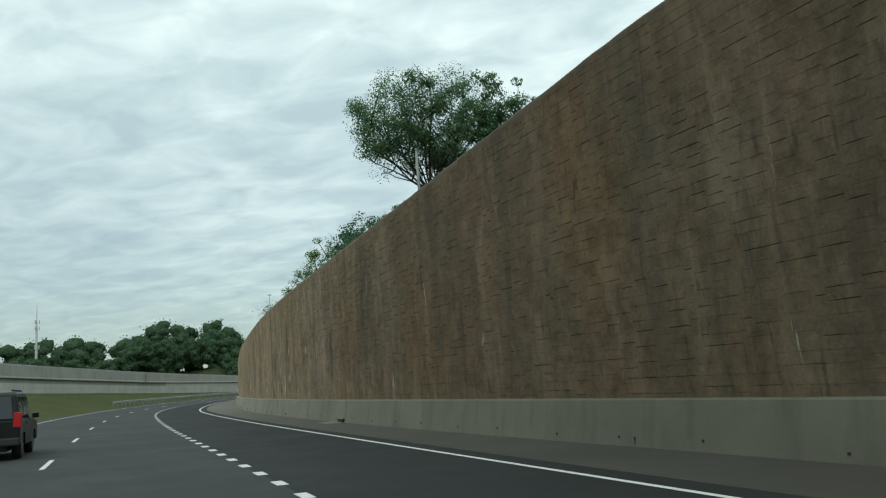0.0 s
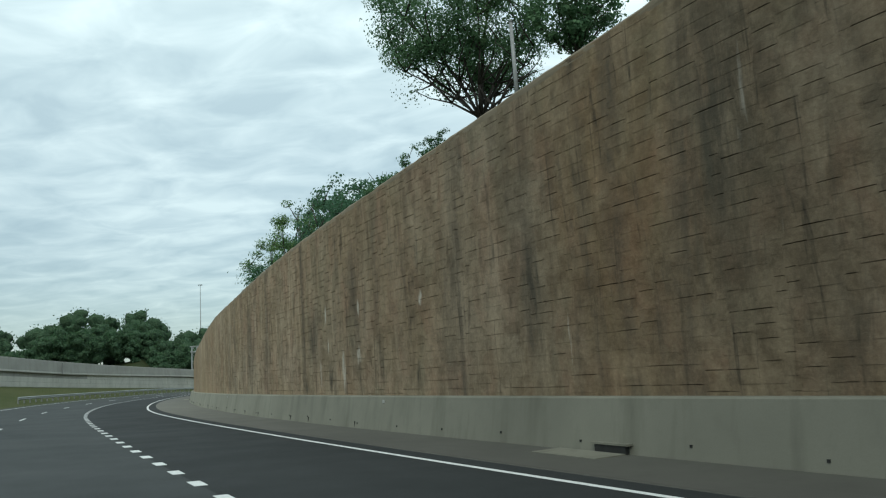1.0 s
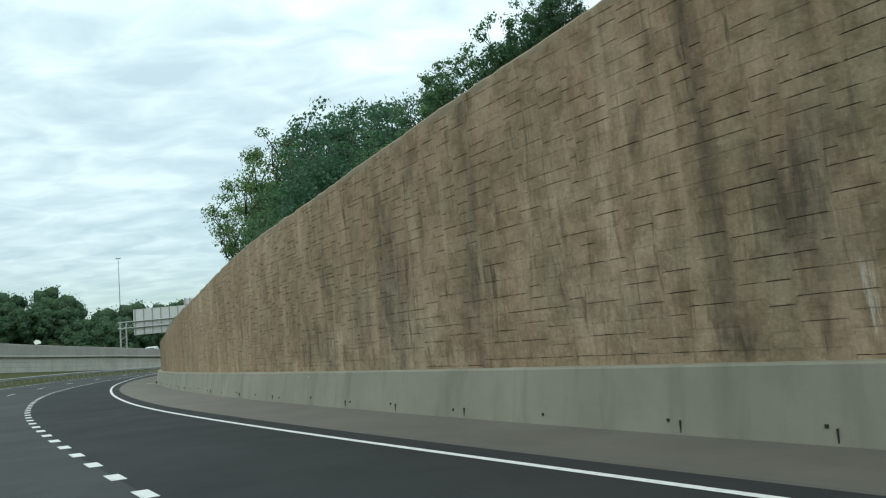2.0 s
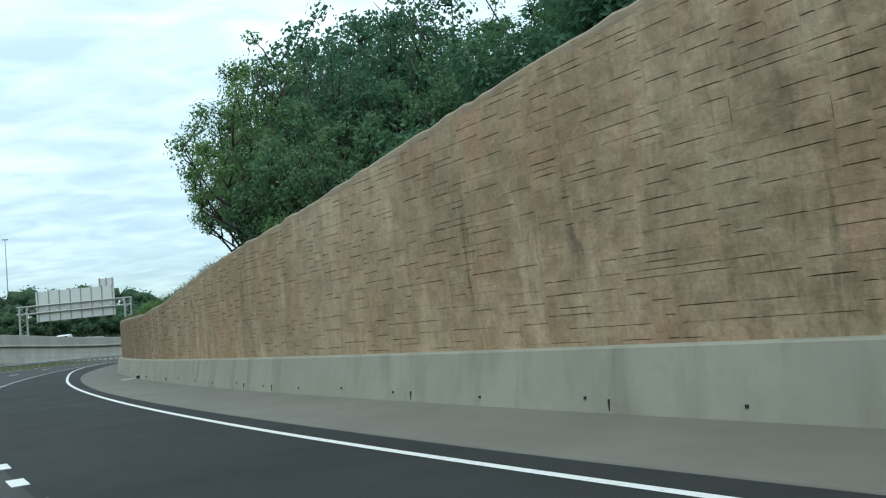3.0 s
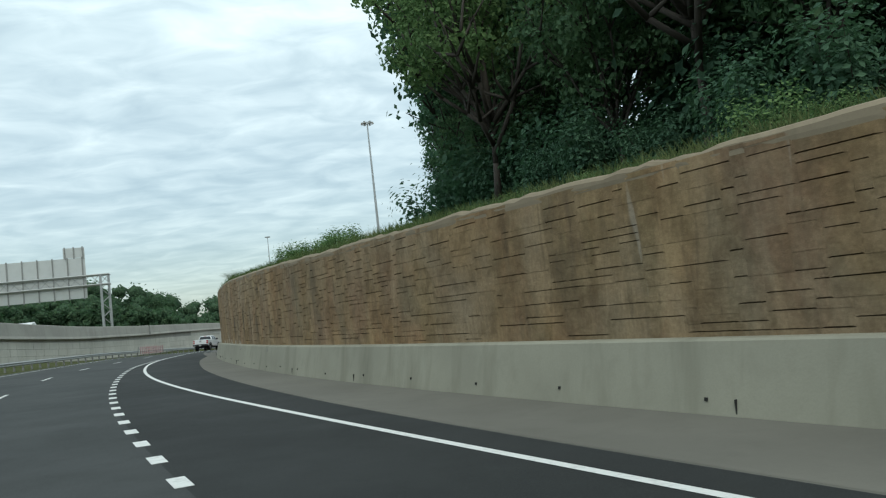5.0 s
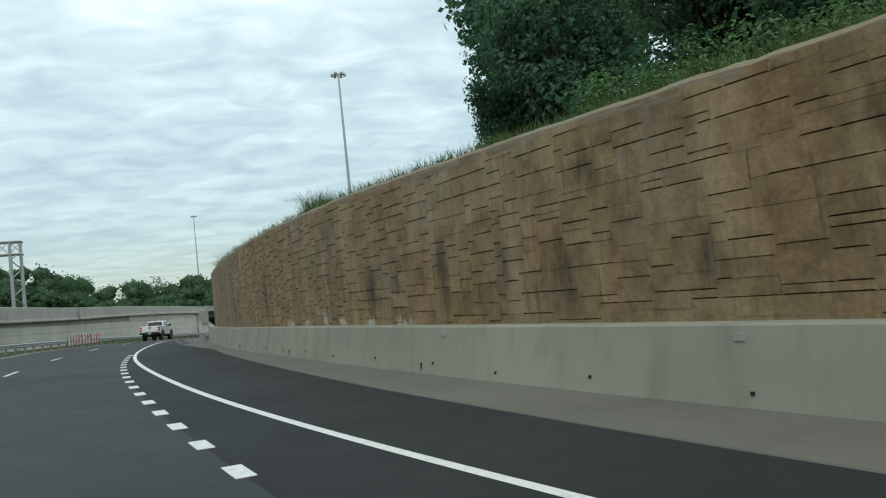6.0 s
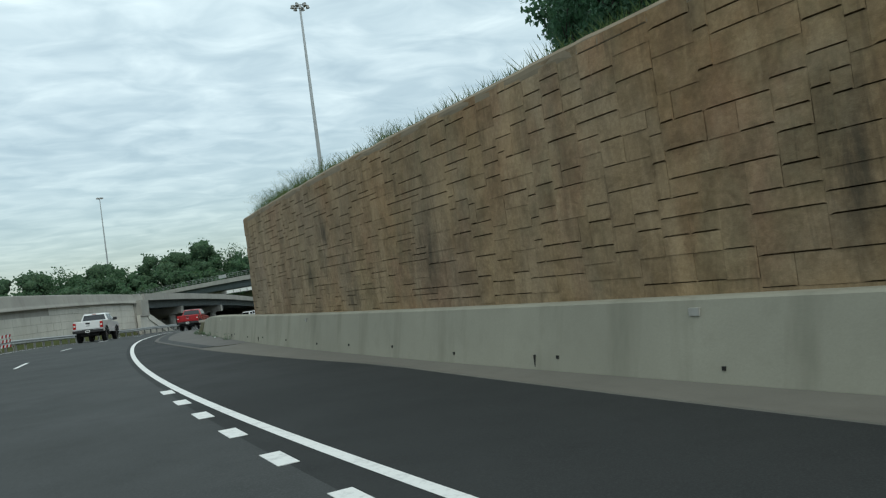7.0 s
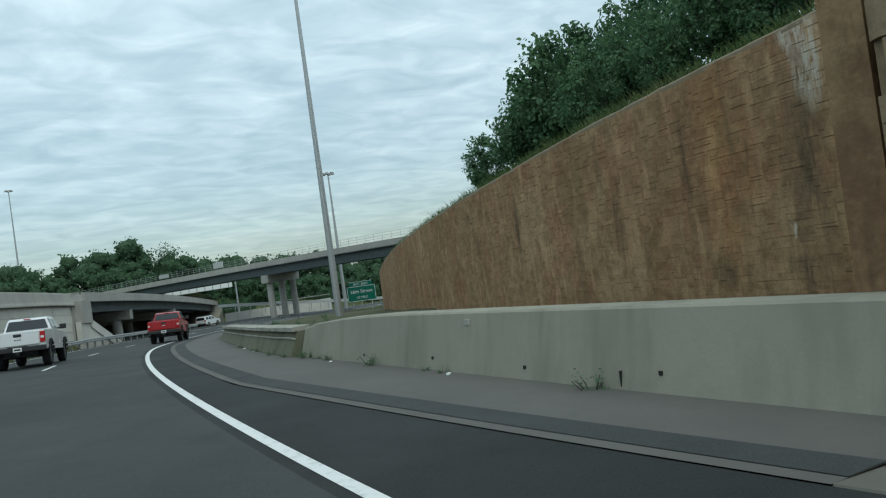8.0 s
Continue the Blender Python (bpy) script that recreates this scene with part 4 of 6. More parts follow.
def sway(a, b, t, bulge):
    p = Vector(a).lerp(Vector(b), t)
    p.z += bulge * 4 * t * (1 - t)
    return p


def near_bridge():
    ob = thing("bridge", "low grey concrete road bridge crossing the road ahead", "bridge")
    a, b = Vector((86.2, 231.9, 4.0)), Vector((147.0, 269.2, 0.55))
    u = (b - a).normalized()
    back = Vector((-u.y, u.x, 0)).normalized()
    cuts = [sway(a, b, i / 8, 0.42) for i in range(9)]
    mid = [c + back * 11.2 for c in cuts]
    sweep("deck", mid, 11.0, -0.75, -0.45, BRIDGE, ob)
    for off in (0.05, 22.3):
        line = [c + back * off for c in cuts]
        sweep("parapet", line, 0.16, -0.82, 0.0, BRIDGE, ob, "pale concrete parapet")
    for k in range(9):
        line = [c + back * (1.0 + 2.5 * k) for c in cuts]
        sweep("girder", line, 0.22, -1.75, -0.75, GIRDER, ob, "dark steel girder")
    for f, drop in ((0.22, 5.6), (0.52, 5.8)):
        c = sway(a, b, f, 0.42)
        v, g = beam_between(c + back * 0.4, c + back * 22.2, 0.55, -2.75, -1.75)
        joined("pier_cap", [(v, g)], BRIDGE, ob)
        for k in (2.0, 6.6, 11.2, 15.8, 20.4):
            v, g = [], []
            q = c + back * k
            tube(v, g, q + Vector((0, 0, -2.7)), q + Vector((0, 0, -2.7 - drop)), 0.5, 0.5, 14)
            child("column", mesh_of("column", v, g, BRIDGE), ob)
    v, g = beam_between(a - u * 1.4 + back * 0.2, a - u * 1.4 + back * 22.4, 1.1, -6.4, -0.03)
    joined("abutment", [(v, g)], BRIDGE, ob)
    verts = []
    for w in (0.0, 0.45):
        for p, z in ((a - u * 0.1, -2.35), (a + u * 9.2, -5.05), (a + u * 9.2, -5.95), (a - u * 0.1, -3.1)):
            verts.append(p + back * (w - 0.4) + Vector((0, 0, z)))
    child("wing_wall", mesh_of("wing_wall", verts, [(0, 1, 2, 3), (7, 6, 5, 4), (0, 4, 5, 1), (1, 5, 6, 2), (2, 6, 7, 3), (3, 7, 4, 0)], PANEL), ob, "sloping pale concrete wing wall")
    verts = []
    for w in (0.1, 0.5):
        for p, z in ((a - u * 2.5, -2.6), (a - u * 0.1, -2.6), (a + u * 9.0, -5.9), (a - u * 2.5, -6.4)):
            verts.append(p + back * (w - 0.4) + Vector((0, 0, z)))
    child("end_panel", mesh_of("end_panel", verts, [(0, 1, 2, 3), (7, 6, 5, 4), (0, 4, 5, 1), (1, 5, 6, 2), (2, 6, 7, 3), (3, 7, 4, 0)], PANEL), ob)
    v, g = beam_between(a - u * 2.2, a + u * 0.25, 0.45, -2.75, -0.84)
    joined("pilaster", [(v, g)], BRIDGE, ob, "pale concrete end block")
    v, g = beam_between(b - u * 1.2 - back * 0.2, b - u * 1.2 + back * 22.6, 1.2, -5.5, -0.78)
    joined("abutment", [(v, g)], BRIDGE, ob)
    v = [b - u * 11 - back * 1 + Vector((0, 0, -4.6)), b - u * 1.5 - back * 1 + Vector((0, 0, -1.4)), b - u * 1.5 + back * 24 + Vector((0, 0, -1.4)), b - u * 11 + back * 24 + Vector((0, 0, -4.6)), b - u * 11 - back * 1 + Vector((0, 0, -6)), b - u * 1.5 - back * 1 + Vector((0, 0, -6)), b - u * 1.5 + back * 24 + Vector((0, 0, -6)), b - u * 11 + back * 24 + Vector((0, 0, -6))]
    child("slope_paving", mesh_of("slope_paving", v, [(0, 1, 2, 3), (7, 6, 5, 4), (0, 4, 5, 1), (1, 5, 6, 2), (2, 6, 7, 3), (3, 7, 4, 0)], PAVING), ob, "dusty concrete slope paving")


near_bridge()


def flyover():
    ob = thing("flyover", "high grey flyover with dark girders and a fence", "bridge")
    a, b = Vector((170, 335, 5.2)), Vector((137, 204, 6.6))
    cuts = [sway(a, b, i / 12, 0.5) for i in range(13)]
    for k in range(13):
        cuts[k] = cuts[k] + Vector((math.sin(math.pi * k / 12) * 2.0, 0, 0))
    sweep("deck", cuts, 5.2, -0.9, -0.5, BRIDGE, ob)
    for side in (-5.2, 5.2):
        line = [c + Vector((side, 0, 0)) for c in cuts]
        sweep("parapet", line, 0.15, -1.0, 0.0, BRIDGE, ob, "pale concrete parapet")
    for side in (-4.3, -1.5, 1.5, 4.3):
        line = [c + Vector((side, 0, 0)) for c in cuts]
        sweep("girder", line, 0.25, -2.5, -0.9, GIRDER, ob, "dark painted steel girder")
    line = [c + Vector((-5.2, 0, 0)) for c in cuts]
    verts, faces = [], []
    for p, q in zip(line, line[1:]):
        for h in (0.35, 0.75, 1.15):
            tube(verts, faces, p + Vector((0, 0, h)), q + Vector((0, 0, h)), 0.022, 0.022, 5)
        for k in range(6):
            c = p.lerp(q, k / 6)
            tube(verts, faces, c, c + Vector((0, 0, 1.2)), 0.026, 0.026, 5)
    child("fence", mesh_of("fence", verts, faces, STEEL), ob, "thin steel rail fence")
    for f, long, tall in ((0.49, 3.0, 1.15), (0.355, 3.4, 0.75)):
        c = cuts[0].lerp(cuts[12], f) + Vector((math.sin(math.pi * f) * 2 - 5.3, 0, 2 * f * (1 - f) + 0.3))
        verts, faces = [], []
        w = (cuts[12] - cuts[0]).normalized()
        box_lists(verts, faces, c + Vector((0, 0, tall / 2)), w * long / 2, Vector((0.05, 0, 0)), Vector((0, 0, tall / 2)))
        child("board", mesh_of("board", verts, faces, SIGN_BACK), ob, "pale board fixed to the fence")
    for f in (0.58, 0.25, 0.92):
        c = cuts[round(f * 12)]
        v, g = beam_between(c + Vector((-5.0, 0, 0)), c + Vector((5.0, 0, 0)), 0.7, -3.9, -2.5)
        joined("pier_cap", [(v, g)], BRIDGE, ob)
        for k in (-3.6, 0, 3.6):
            v, g = [], []
            tube(v, g, c + Vector((k, 0, -3.8)), c + Vector((k, 0, -14)), 0.6, 0.6, 14)
            child("column", mesh_of("column", v, g, BRIDGE), ob)


flyover()

# ---------------------------------------------------------------- masts, gantry, signs


def high_mast(base, top_z, label):
    ob = thing("light_mast", label, "light mast", "high masts")
    verts, faces = [], []
    b = Vector(base)
    height = top_z - b.z
    for i in range(4):
        f0, f1 = i / 4, (i + 1) / 4
        tube(verts, faces, b + Vector((0, 0, height * f0)), b + Vector((0, 0, height * f1)), 0.42 - 0.28 * f0, 0.42 - 0.28 * f1, 12)
    tube(verts, faces, b, b + Vector((0, 0, 0.5)), 0.7, 0.6, 12)
    child("pole", mesh_of("pole", verts, faces, STEEL), ob)
    verts, faces = [], []
    c = Vector((b.x, b.y, top_z))
    for k in range(16):
        w0, w1 = 2 * math.pi * k / 16, 2 * math.pi * (k + 1) / 16
        tube(verts, faces, c + Vector((math.cos(w0), math.sin(w0), 0)) * 0.75, c + Vector((math.cos(w1), math.sin(w1), 0)) * 0.75, 0.06, 0.06, 5)
    for k in range(4):
        w = math.pi * k / 2
        tube(verts, faces, c, c + Vector((math.cos(w), math.sin(w), 0)) * 0.75, 0.05, 0.05, 5)
    tube(verts, faces, c + Vector((0, 0, -0.3)), c + Vector((0, 0, 0.35)), 0.2, 0.12, 8)
    child("ring", mesh_of("ring", verts, faces, STEEL), ob)
    for k in range(6):
        w = 2 * math.pi * k / 6 + 0.3
        verts, faces = [], []
        u = Vector((math.cos(w), math.sin(w), 0))
        tube(verts, faces, c + u * 0.75 + Vector((0, 0, 0.12)), c + u * 1.25 + Vector((0, 0, 0.02)), 0.14, 0.2, 8)
        tube(verts, faces, c + u * 1.05 + Vector((0, 0, 0.05)), c + u * 1.12 + Vector((0, 0, -0.28)), 0.2, 0.3, 8)
        child("luminaire", mesh_of("luminaire", verts, faces, DULL_STEEL), ob)


high_mast((110, 221.0, -3.5), 42.0, "tall tapered steel light mast behind the barrier")
high_mast((214, 409, 0), 46.4, "tall steel light mast before the trees")
high_mast((168.5, 255, -6), 23.0, "slim steel light mast beyond the flyover")
high_mast((85, 461, 8), 62.0, "tall steel light mast far beyond the ramp")


def radio_mast():
    ob = thing("radio_mast", "slender grey radio mast with small antennas", "radio mast")
    verts, faces = [], []
    b = Vector((-37.6, 398, 8))
    tube(verts, faces, b, b + Vector((0, 0, 34)), 0.75, 0.45, 8)
    tube(verts, faces, b + Vector((0, 0, 34)), b + Vector((0, 0, 44)), 0.28, 0.10, 8)
    child("pole", mesh_of("pole", verts, faces, SIGN_BACK), ob)
    for h in (24, 33, 36):
        verts, faces = [], []
        for k in range(3):
            w = 2 * math.pi * k / 3
            c = b + Vector((math.cos(w) * 1.1, math.sin(w) * 1.1, h))
            tube(verts, faces, b + Vector((0, 0, h)), c, 0.08, 0.08, 5)
            box_lists(verts, faces, c, Vector((0.2, 0, 0)), Vector((0, 0.2, 0)), Vector((0, 0, 0.9)))
        child("antenna", mesh_of("antenna", verts, faces, SIGN_BACK), ob)


radio_mast()


def gantry():
    ob = thing("sign_gantry", "steel sign gantry seen from behind with large blank aluminium sign backs", "sign gantry")
    right, left = Vector((57.4, 227.8, 0)), Vector((39.9, 238.0, 0))
    u = (right - left).normalized()
    n = Vector((-u.y, u.x, 0))
    low = 7.0
    for p in (right, left):
        verts, faces = [], []
        w = Vector((0.93, 0.37, 0))
        for k in (-0.8, 0.8):
            tube(verts, faces, p + w * k + Vector((0, 0, low - 3)), p + w * k + Vector((0, 0, 13.6)), 0.22, 0.18, 10)
        for h in range(6):
            z, side = low - 1 + 1.1 * h, 0.8 if h % 2 else -0.8
            tube(verts, faces, p - w * side + Vector((0, 0, z)), p + w * side + Vector((0, 0, z + 1.1)), 0.07, 0.07, 5)
        child("column", mesh_of("column", verts, faces, STEEL), ob)
    verts, faces = [], []
    a, b = left - u * 1.0, right + u * 0.8
    for z in (12.2, 13.7):
        for k in (-0.7, 0.7):
            tube(verts, faces, a + n * k + Vector((0, 0, z)), b + n * k + Vector((0, 0, z)), 0.13, 0.13, 6)
    for i in range(16):
        p, q = a.lerp(b, i / 16), a.lerp(b, (i + 1) / 16)
        tube(verts, faces, p - n * 0.7 + Vector((0, 0, 12.2)), q - n * 0.7 + Vector((0, 0, 13.7)), 0.05, 0.05, 5)
        tube(verts, faces, p + n * 0.7 + Vector((0, 0, 13.7)), q + n * 0.7 + Vector((0, 0, 12.2)), 0.05, 0.05, 5)
    child("truss", mesh_of("truss", verts, faces, STEEL), ob)
    face = n * 0.95
    for f0, f1, z0, z1 in ((0.11, 0.868, 10.4, 16.7), (0.719, 0.868, 16.75, 18.3)):
        p, q = left.lerp(right, f0) + face, left.lerp(right, f1) + face
        wide = (q - p).length
        verts, faces = [], []
        box_lists(verts, faces, (p + q) / 2 + Vector((0, 0, (z0 + z1) / 2)), u * wide / 2, n * 0.03, Vector((0, 0, (z1 - z0) / 2)))
        panel = child("sign_panel", mesh_of("sign_panel", verts, faces, SIGN_BACK), ob, "blank pale aluminium sign back")
        count = max(2, round(wide / 2.1))
        for i in range(count + 1):
            verts, faces = [], []
            c = p.lerp(q, (i + 0.2) / (count + 0.4)) - n * 0.12
            box_lists(verts, faces, c + Vector((0, 0, (z0 + z1) / 2)), u * 0.08, n * 0.09, Vector((0, 0, (z1 - z0) / 2 + 0.15)))
            child("stiffener", mesh_of("stiffener", verts, faces, DULL_STEEL), panel)


gantry()


def exit_sign():
    c = Vector((161.8, 247.2, -1.6))
    view = Vector((39.8, 178, c.z)) - c
    ob = thing("exit_sign", "green highway exit sign with white lettering on posts", "road sign", at=Matrix.Translation(c) @ Matrix.Rotation(math.atan2(view.y, view.x) + math.pi / 2 - radians(6), 4, "Z"))
    part("panel", box_bm(-2.75, 2.75, -0.04, 0.04, -1.75, 1.2, 0.02), SIGN_GREEN, ob)
    part("exit_tab", box_bm(-2.2, 2.2, -0.04, 0.04, 1.24, 2.1, 0.02), SIGN_GREEN, ob)
    border = bmesh.new()
    for x0, x1, z0, z1 in ((-2.68, 2.68, 1.08, 1.15), (-2.68, 2.68, -1.7, -1.63), (-2.68, -2.61, -1.7, 1.15), (2.61, 2.68, -1.7, 1.15), (-2.15, 2.15, 1.98, 2.04)):
        box_bm(x0, x1, -0.055, -0.04, z0, z1, 0, border)
    part("border", border, SIGN_WHITE, ob)
    for text, size, z in (("EXIT 262A", 0.6, 1.38), ("16th Street", 0.95, -0.15), ("1/2 MILE", 0.62, -1.2)):
        cu = bpy.data.curves.new("lettering", "FONT")
        cu.body, cu.size, cu.align_x, cu.extrude = text, size, "CENTER", 0.01
        tmp = bpy.data.objects.new("lettering", cu)
        me = bpy.data.meshes.new_from_object(tmp)
        bpy.data.objects.remove(tmp)
        me.materials.clear()
        me.materials.append(SIGN_WHITE)
        child("lettering", me, ob, m=pose(0, -0.06, z, 90, 0, 0))
    for x in (-1.8, 1.8):
        verts, faces = [], []
        tube(verts, faces, (x, 0.1, -5), (x, 0.1, 1.1), 0.12, 0.12, 8)
        child("post", mesh_of("post", verts, faces, STEEL), ob)


exit_sign()


def overhead_sign():
    """The back of a wide sign over the road beyond the flyover."""
    a, b = Vector((175.9, 310.6, 2.6)), Vector((187.2, 298.0, 2.9))
    ob = thing("overhead_sign", "long pale back of an overhead road sign beyond the flyover", "road sign")
    joined("panel", [beam_between(a, b, 0.05, 0.0, 1.75)], SIGN_WHITE, ob)
    u = (b - a).normalized()
    for i in range(9):
        c = a.lerp(b, (i + 0.5) / 9) - Vector((u.y, -u.x, 0)) * -0.12
        verts, faces = [], []
        box_lists(verts, faces, c + Vector((0, 0, 0.85)), u * 0.07, Vector((u.y, -u.x, 0)) * 0.08, Vector((0, 0, 0.95)))
        child("stiffener", mesh_of("stiffener", verts, faces, DULL_STEEL), ob)
    for c in (a - u * 0.8, b + u * 0.8):
        verts, faces = [], []
        tube(verts, faces, c + Vector((0, 0, -10)), c + Vector((0, 0, 2.2)), 0.25, 0.2, 10)
        child("column", mesh_of("column", verts, faces, STEEL), ob)


overhead_sign()


def far_barrier():
    """A pale barrier along the crossing road, with the road behind it."""
    pts = [Vector(q) for q in ((150.5, 281.0, -0.4), (156.1, 272.7, -1.1), (162.9, 263.6, -2.3), (170.1, 252.1, -3.7), (178, 239, -4.6), (188, 222, -5.6))]
    ob = thing("road_barrier", "pale low barrier along the crossing road", "barrier")
    sweep("rail", pts, 0.14, 0.0, 0.55, SIGN_BACK, ob)
    for p, q in zip(pts, pts[1:]):
        for k in range(4):
            c = p.lerp(q, k / 4)
            verts, faces = [], []
            tube(verts, faces, c + Vector((0, 0, -1.2)), c + Vector((0, 0, 0.2)), 0.09, 0.09, 6)
            child("post", mesh_of("post", verts, faces, STEEL), ob)


far_barrier()


def low_panel_wall():
    """A pale panelled wall with a thin rail, on the far side of the road under the flyover."""
    a, b = Vector((161.0, 279.6, -5.6)), Vector((176.0, 263.0, -5.6))
    ob = thing("panel_wall", "pale panelled concrete wall with a thin rail", "wall", kind="structure")
    u = (b - a).normalized()
    out = Vector((u.y, -u.x, 0))
    n = 9
    for i in range(n):
        p, q = a.lerp(b, i / n) + u * 0.03, a.lerp(b, (i + 1) / n) - u * 0.03
        verts, faces = [], []
        box_lists(verts, faces, (p + q) / 2 + Vector((0, 0, 1.55)), (q - p) / 2, out * 0.15, Vector((0, 0, 1.55)))
        child("panel", mesh_of("panel", verts, faces, PANEL), ob)
        verts, faces = [], []
        tube(verts, faces, p + Vector((0, 0, 3.1)), p + Vector((0, 0, 4.0)), 0.05, 0.05, 6)
        child("post", mesh_of("post", verts, faces, TRIM), ob, "dark rail post")
    verts, faces = [], []
    tube(verts, faces, a + Vector((0, 0, 3.95)), b + Vector((0, 0, 3.95)), 0.05, 0.05, 6)
    child("rail", mesh_of("rail", verts, faces, STEEL), ob)


low_panel_wall()
face_ramp_wall()

# ---------------------------------------------------------------- trees and plants


def leaf_mesh(name, centres, size, material, seed, upright=0.55, face=None, loose=0.42):
    """Many small separate leaves, each a folded diamond."""
    r = np.random.default_rng(seed)
    n = len(centres)
    c = np.asarray(centres, float)
    normal = r.normal(size=(n, 3)) * (1 - upright) + np.array([0, 0, upright])
    if face is not None:
        normal = r.normal(size=(n, 3)) * loose + np.array([0, 0, 0.25]) + np.asarray(face)
    normal /= np.linalg.norm(normal, axis=1, keepdims=True)
    a = np.cross(normal, r.normal(size=(n, 3)))
    a /= np.linalg.norm(a, axis=1, keepdims=True) + 1e-9
    b = np.cross(normal, a)
    ln = size * r.uniform(0.6, 1.35, (n, 1))
    verts = np.stack([c - a * ln * 0.5, c + b * ln * 0.30 + normal * ln * 0.08, c + a * ln * 0.5, c - b * ln * 0.30 + normal * ln * 0.08], 1).reshape(-1, 3)
    faces = np.arange(n * 4).reshape(-1, 4)
    me = bpy.data.meshes.new(name)
    me.from_pydata(verts.tolist(), [], faces.tolist())
    me.update()
    me.materials.append(material)
    return me


def limb(verts, faces, start, way, length, radius, r, bend=0.25, steps=3):
    """A bent tapered limb; returns its points."""
    p, u = Vector(start), Vector(way).normalized()
    pts = [p.copy()]
    for i in range(steps):
        q = p + u * length / steps
        r0, r1 = radius * (1 - 0.75 * i / steps), radius * (1 - 0.75 * (i + 1) / steps)
        tube(verts, faces, p, q, r0, r1, 6)
        p = q
        pts.append(p.copy())
        u = (u + Vector((r.uniform(-bend, bend), r.uniform(-bend, bend), r.uniform(-0.05, bend)))).normalized()
    return pts, u


def tree(label, seed, height, spread, fork, leaves, leaf_size, material, clump=0.075, low=0.3, limbs=8, wide=0.32, group="trees on the slope", twigs=True):
    """A tree with a forked trunk, limbs and a crown of clumps with gaps."""
    r = random.Random(seed)
    ob = thing("tree", label, "tree", group)
    verts, faces, tips = [], [], []
    thin, thin_faces = (verts, faces) if twigs else ([], [])
    trunk, u = limb(verts, faces, (0, 0, -0.8), (r.uniform(-0.1, 0.1), r.uniform(-0.1, 0.1), 1), height * fork + 0.8, height * 0.014, r, 0.10)
    top = trunk[-1]
    for i in range(limbs):
        w = 2 * math.pi * i / limbs + r.uniform(-0.4, 0.4)
        start = top if i % 2 else trunk[2].lerp(top, r.uniform(0.2, 1))
        rise = r.uniform(0.45, 1.7)
        far = height * (1 - fork) * r.uniform(0.55, 0.95) * (0.75 if rise < 0.8 else 1.0)
        pts, d = limb(verts, faces, start, (math.cos(w) * spread, math.sin(w) * spread, rise), far, height * 0.0065, r, 0.28, 4)
        for k in (1, 2, 3, 4):
            for _ in range(2 if k < 4 else 1):
                v = r.uniform(0, 2 * math.pi)
                sub, e = limb(thin, thin_faces, pts[k], Vector((math.cos(v), math.sin(v), r.uniform(-0.25, 0.8))) + d * 0.6, far * r.uniform(0.25, 0.45), height * 0.0045, r, 0.35, 2)
                tips += [sub[-1].copy(), sub[1].lerp(sub[2], 0.3)]
            tips.append(pts[k].copy())
    lead, u = limb(verts, faces, top, (r.uniform(-0.2, 0.2), r.uniform(-0.2, 0.2), 1), height * (1 - fork) * 0.85, height * 0.010, r, 0.2, 4)
    for k in (2, 3, 4):
        for _ in range(4):
            v = r.uniform(0, 2 * math.pi)
            sub, e = limb(thin, thin_faces, lead[k], (math.cos(v), math.sin(v), r.uniform(-0.1, 0.7)), height * r.uniform(0.10, 0.2), height * 0.004, r, 0.35, 2)
            tips += [sub[-1].copy(), sub[1].copy()]
        tips.append(lead[k].copy())
    tips = [t for t in tips if t.z > height * low and r.random() < 0.8]
    reach = sorted(math.hypot(t.x, t.y) for t in tips)[int(len(tips) * 0.9)]
    tall = max(t.z for t in tips)
    kx, kz = height * (wide - clump * 0.7) / reach, height * (1 - clump * 0.6) / tall

    def fitted(p):
        q = Vector((p.x * kx, p.y * kx, p.z * kz if p.z > 0 else p.z))
        # a rounded crown: no limb strays far beyond it
        f = min(1, max(0.0, q.z / height))
        most = height * (wide - clump * 0.7) * (1.0 if f < 0.55 else math.sqrt(max(0.12, 1 - ((f - 0.55) / 0.5) ** 2)))
        out = math.hypot(q.x, q.y)
        if out > 0.75 * most:
            k = (0.75 + 0.3 * math.tanh((out / most - 0.75) / 0.5)) * most / out
            q.x, q.y = q.x * k, q.y * k
        return q

    # limbs are rings of six: move each ring's middle and keep its width
    for i in range(0, len(verts), 6):
        c = sum(verts[i : i + 6], Vector()) / 6
        shift = fitted(c) - c
        for j in range(i, i + 6):
            verts[j] = verts[j] + shift
    tips = [fitted(p) for p in tips]
    child("trunk", mesh_of("trunk", verts, faces, BARK, True), ob)
    g = np.random.default_rng(seed)
    share = g.uniform(0.35, 1.6, len(tips))
    share = (share / share.sum() * leaves).astype(int) + 1
    pts, face = [], []
    for t, n in zip(tips, share):
        rad = height * clump * g.uniform(0.7, 1.35)
        q = g.normal(size=(n, 3))
        q /= np.linalg.norm(q, axis=1, keepdims=True)
        q *= (g.uniform(0, 1, (n, 1)) ** 0.45) * np.array([rad, rad, rad * 0.68])
        pts.append(q + np.array(t))
        face.append(q / (np.linalg.norm(q, axis=1, keepdims=True) + 1e-6))
    child("crown", leaf_mesh("crown", np.concatenate(pts), leaf_size, material, seed, face=np.concatenate(face), loose=0.42 if twigs else 0.9), ob)
    return ob


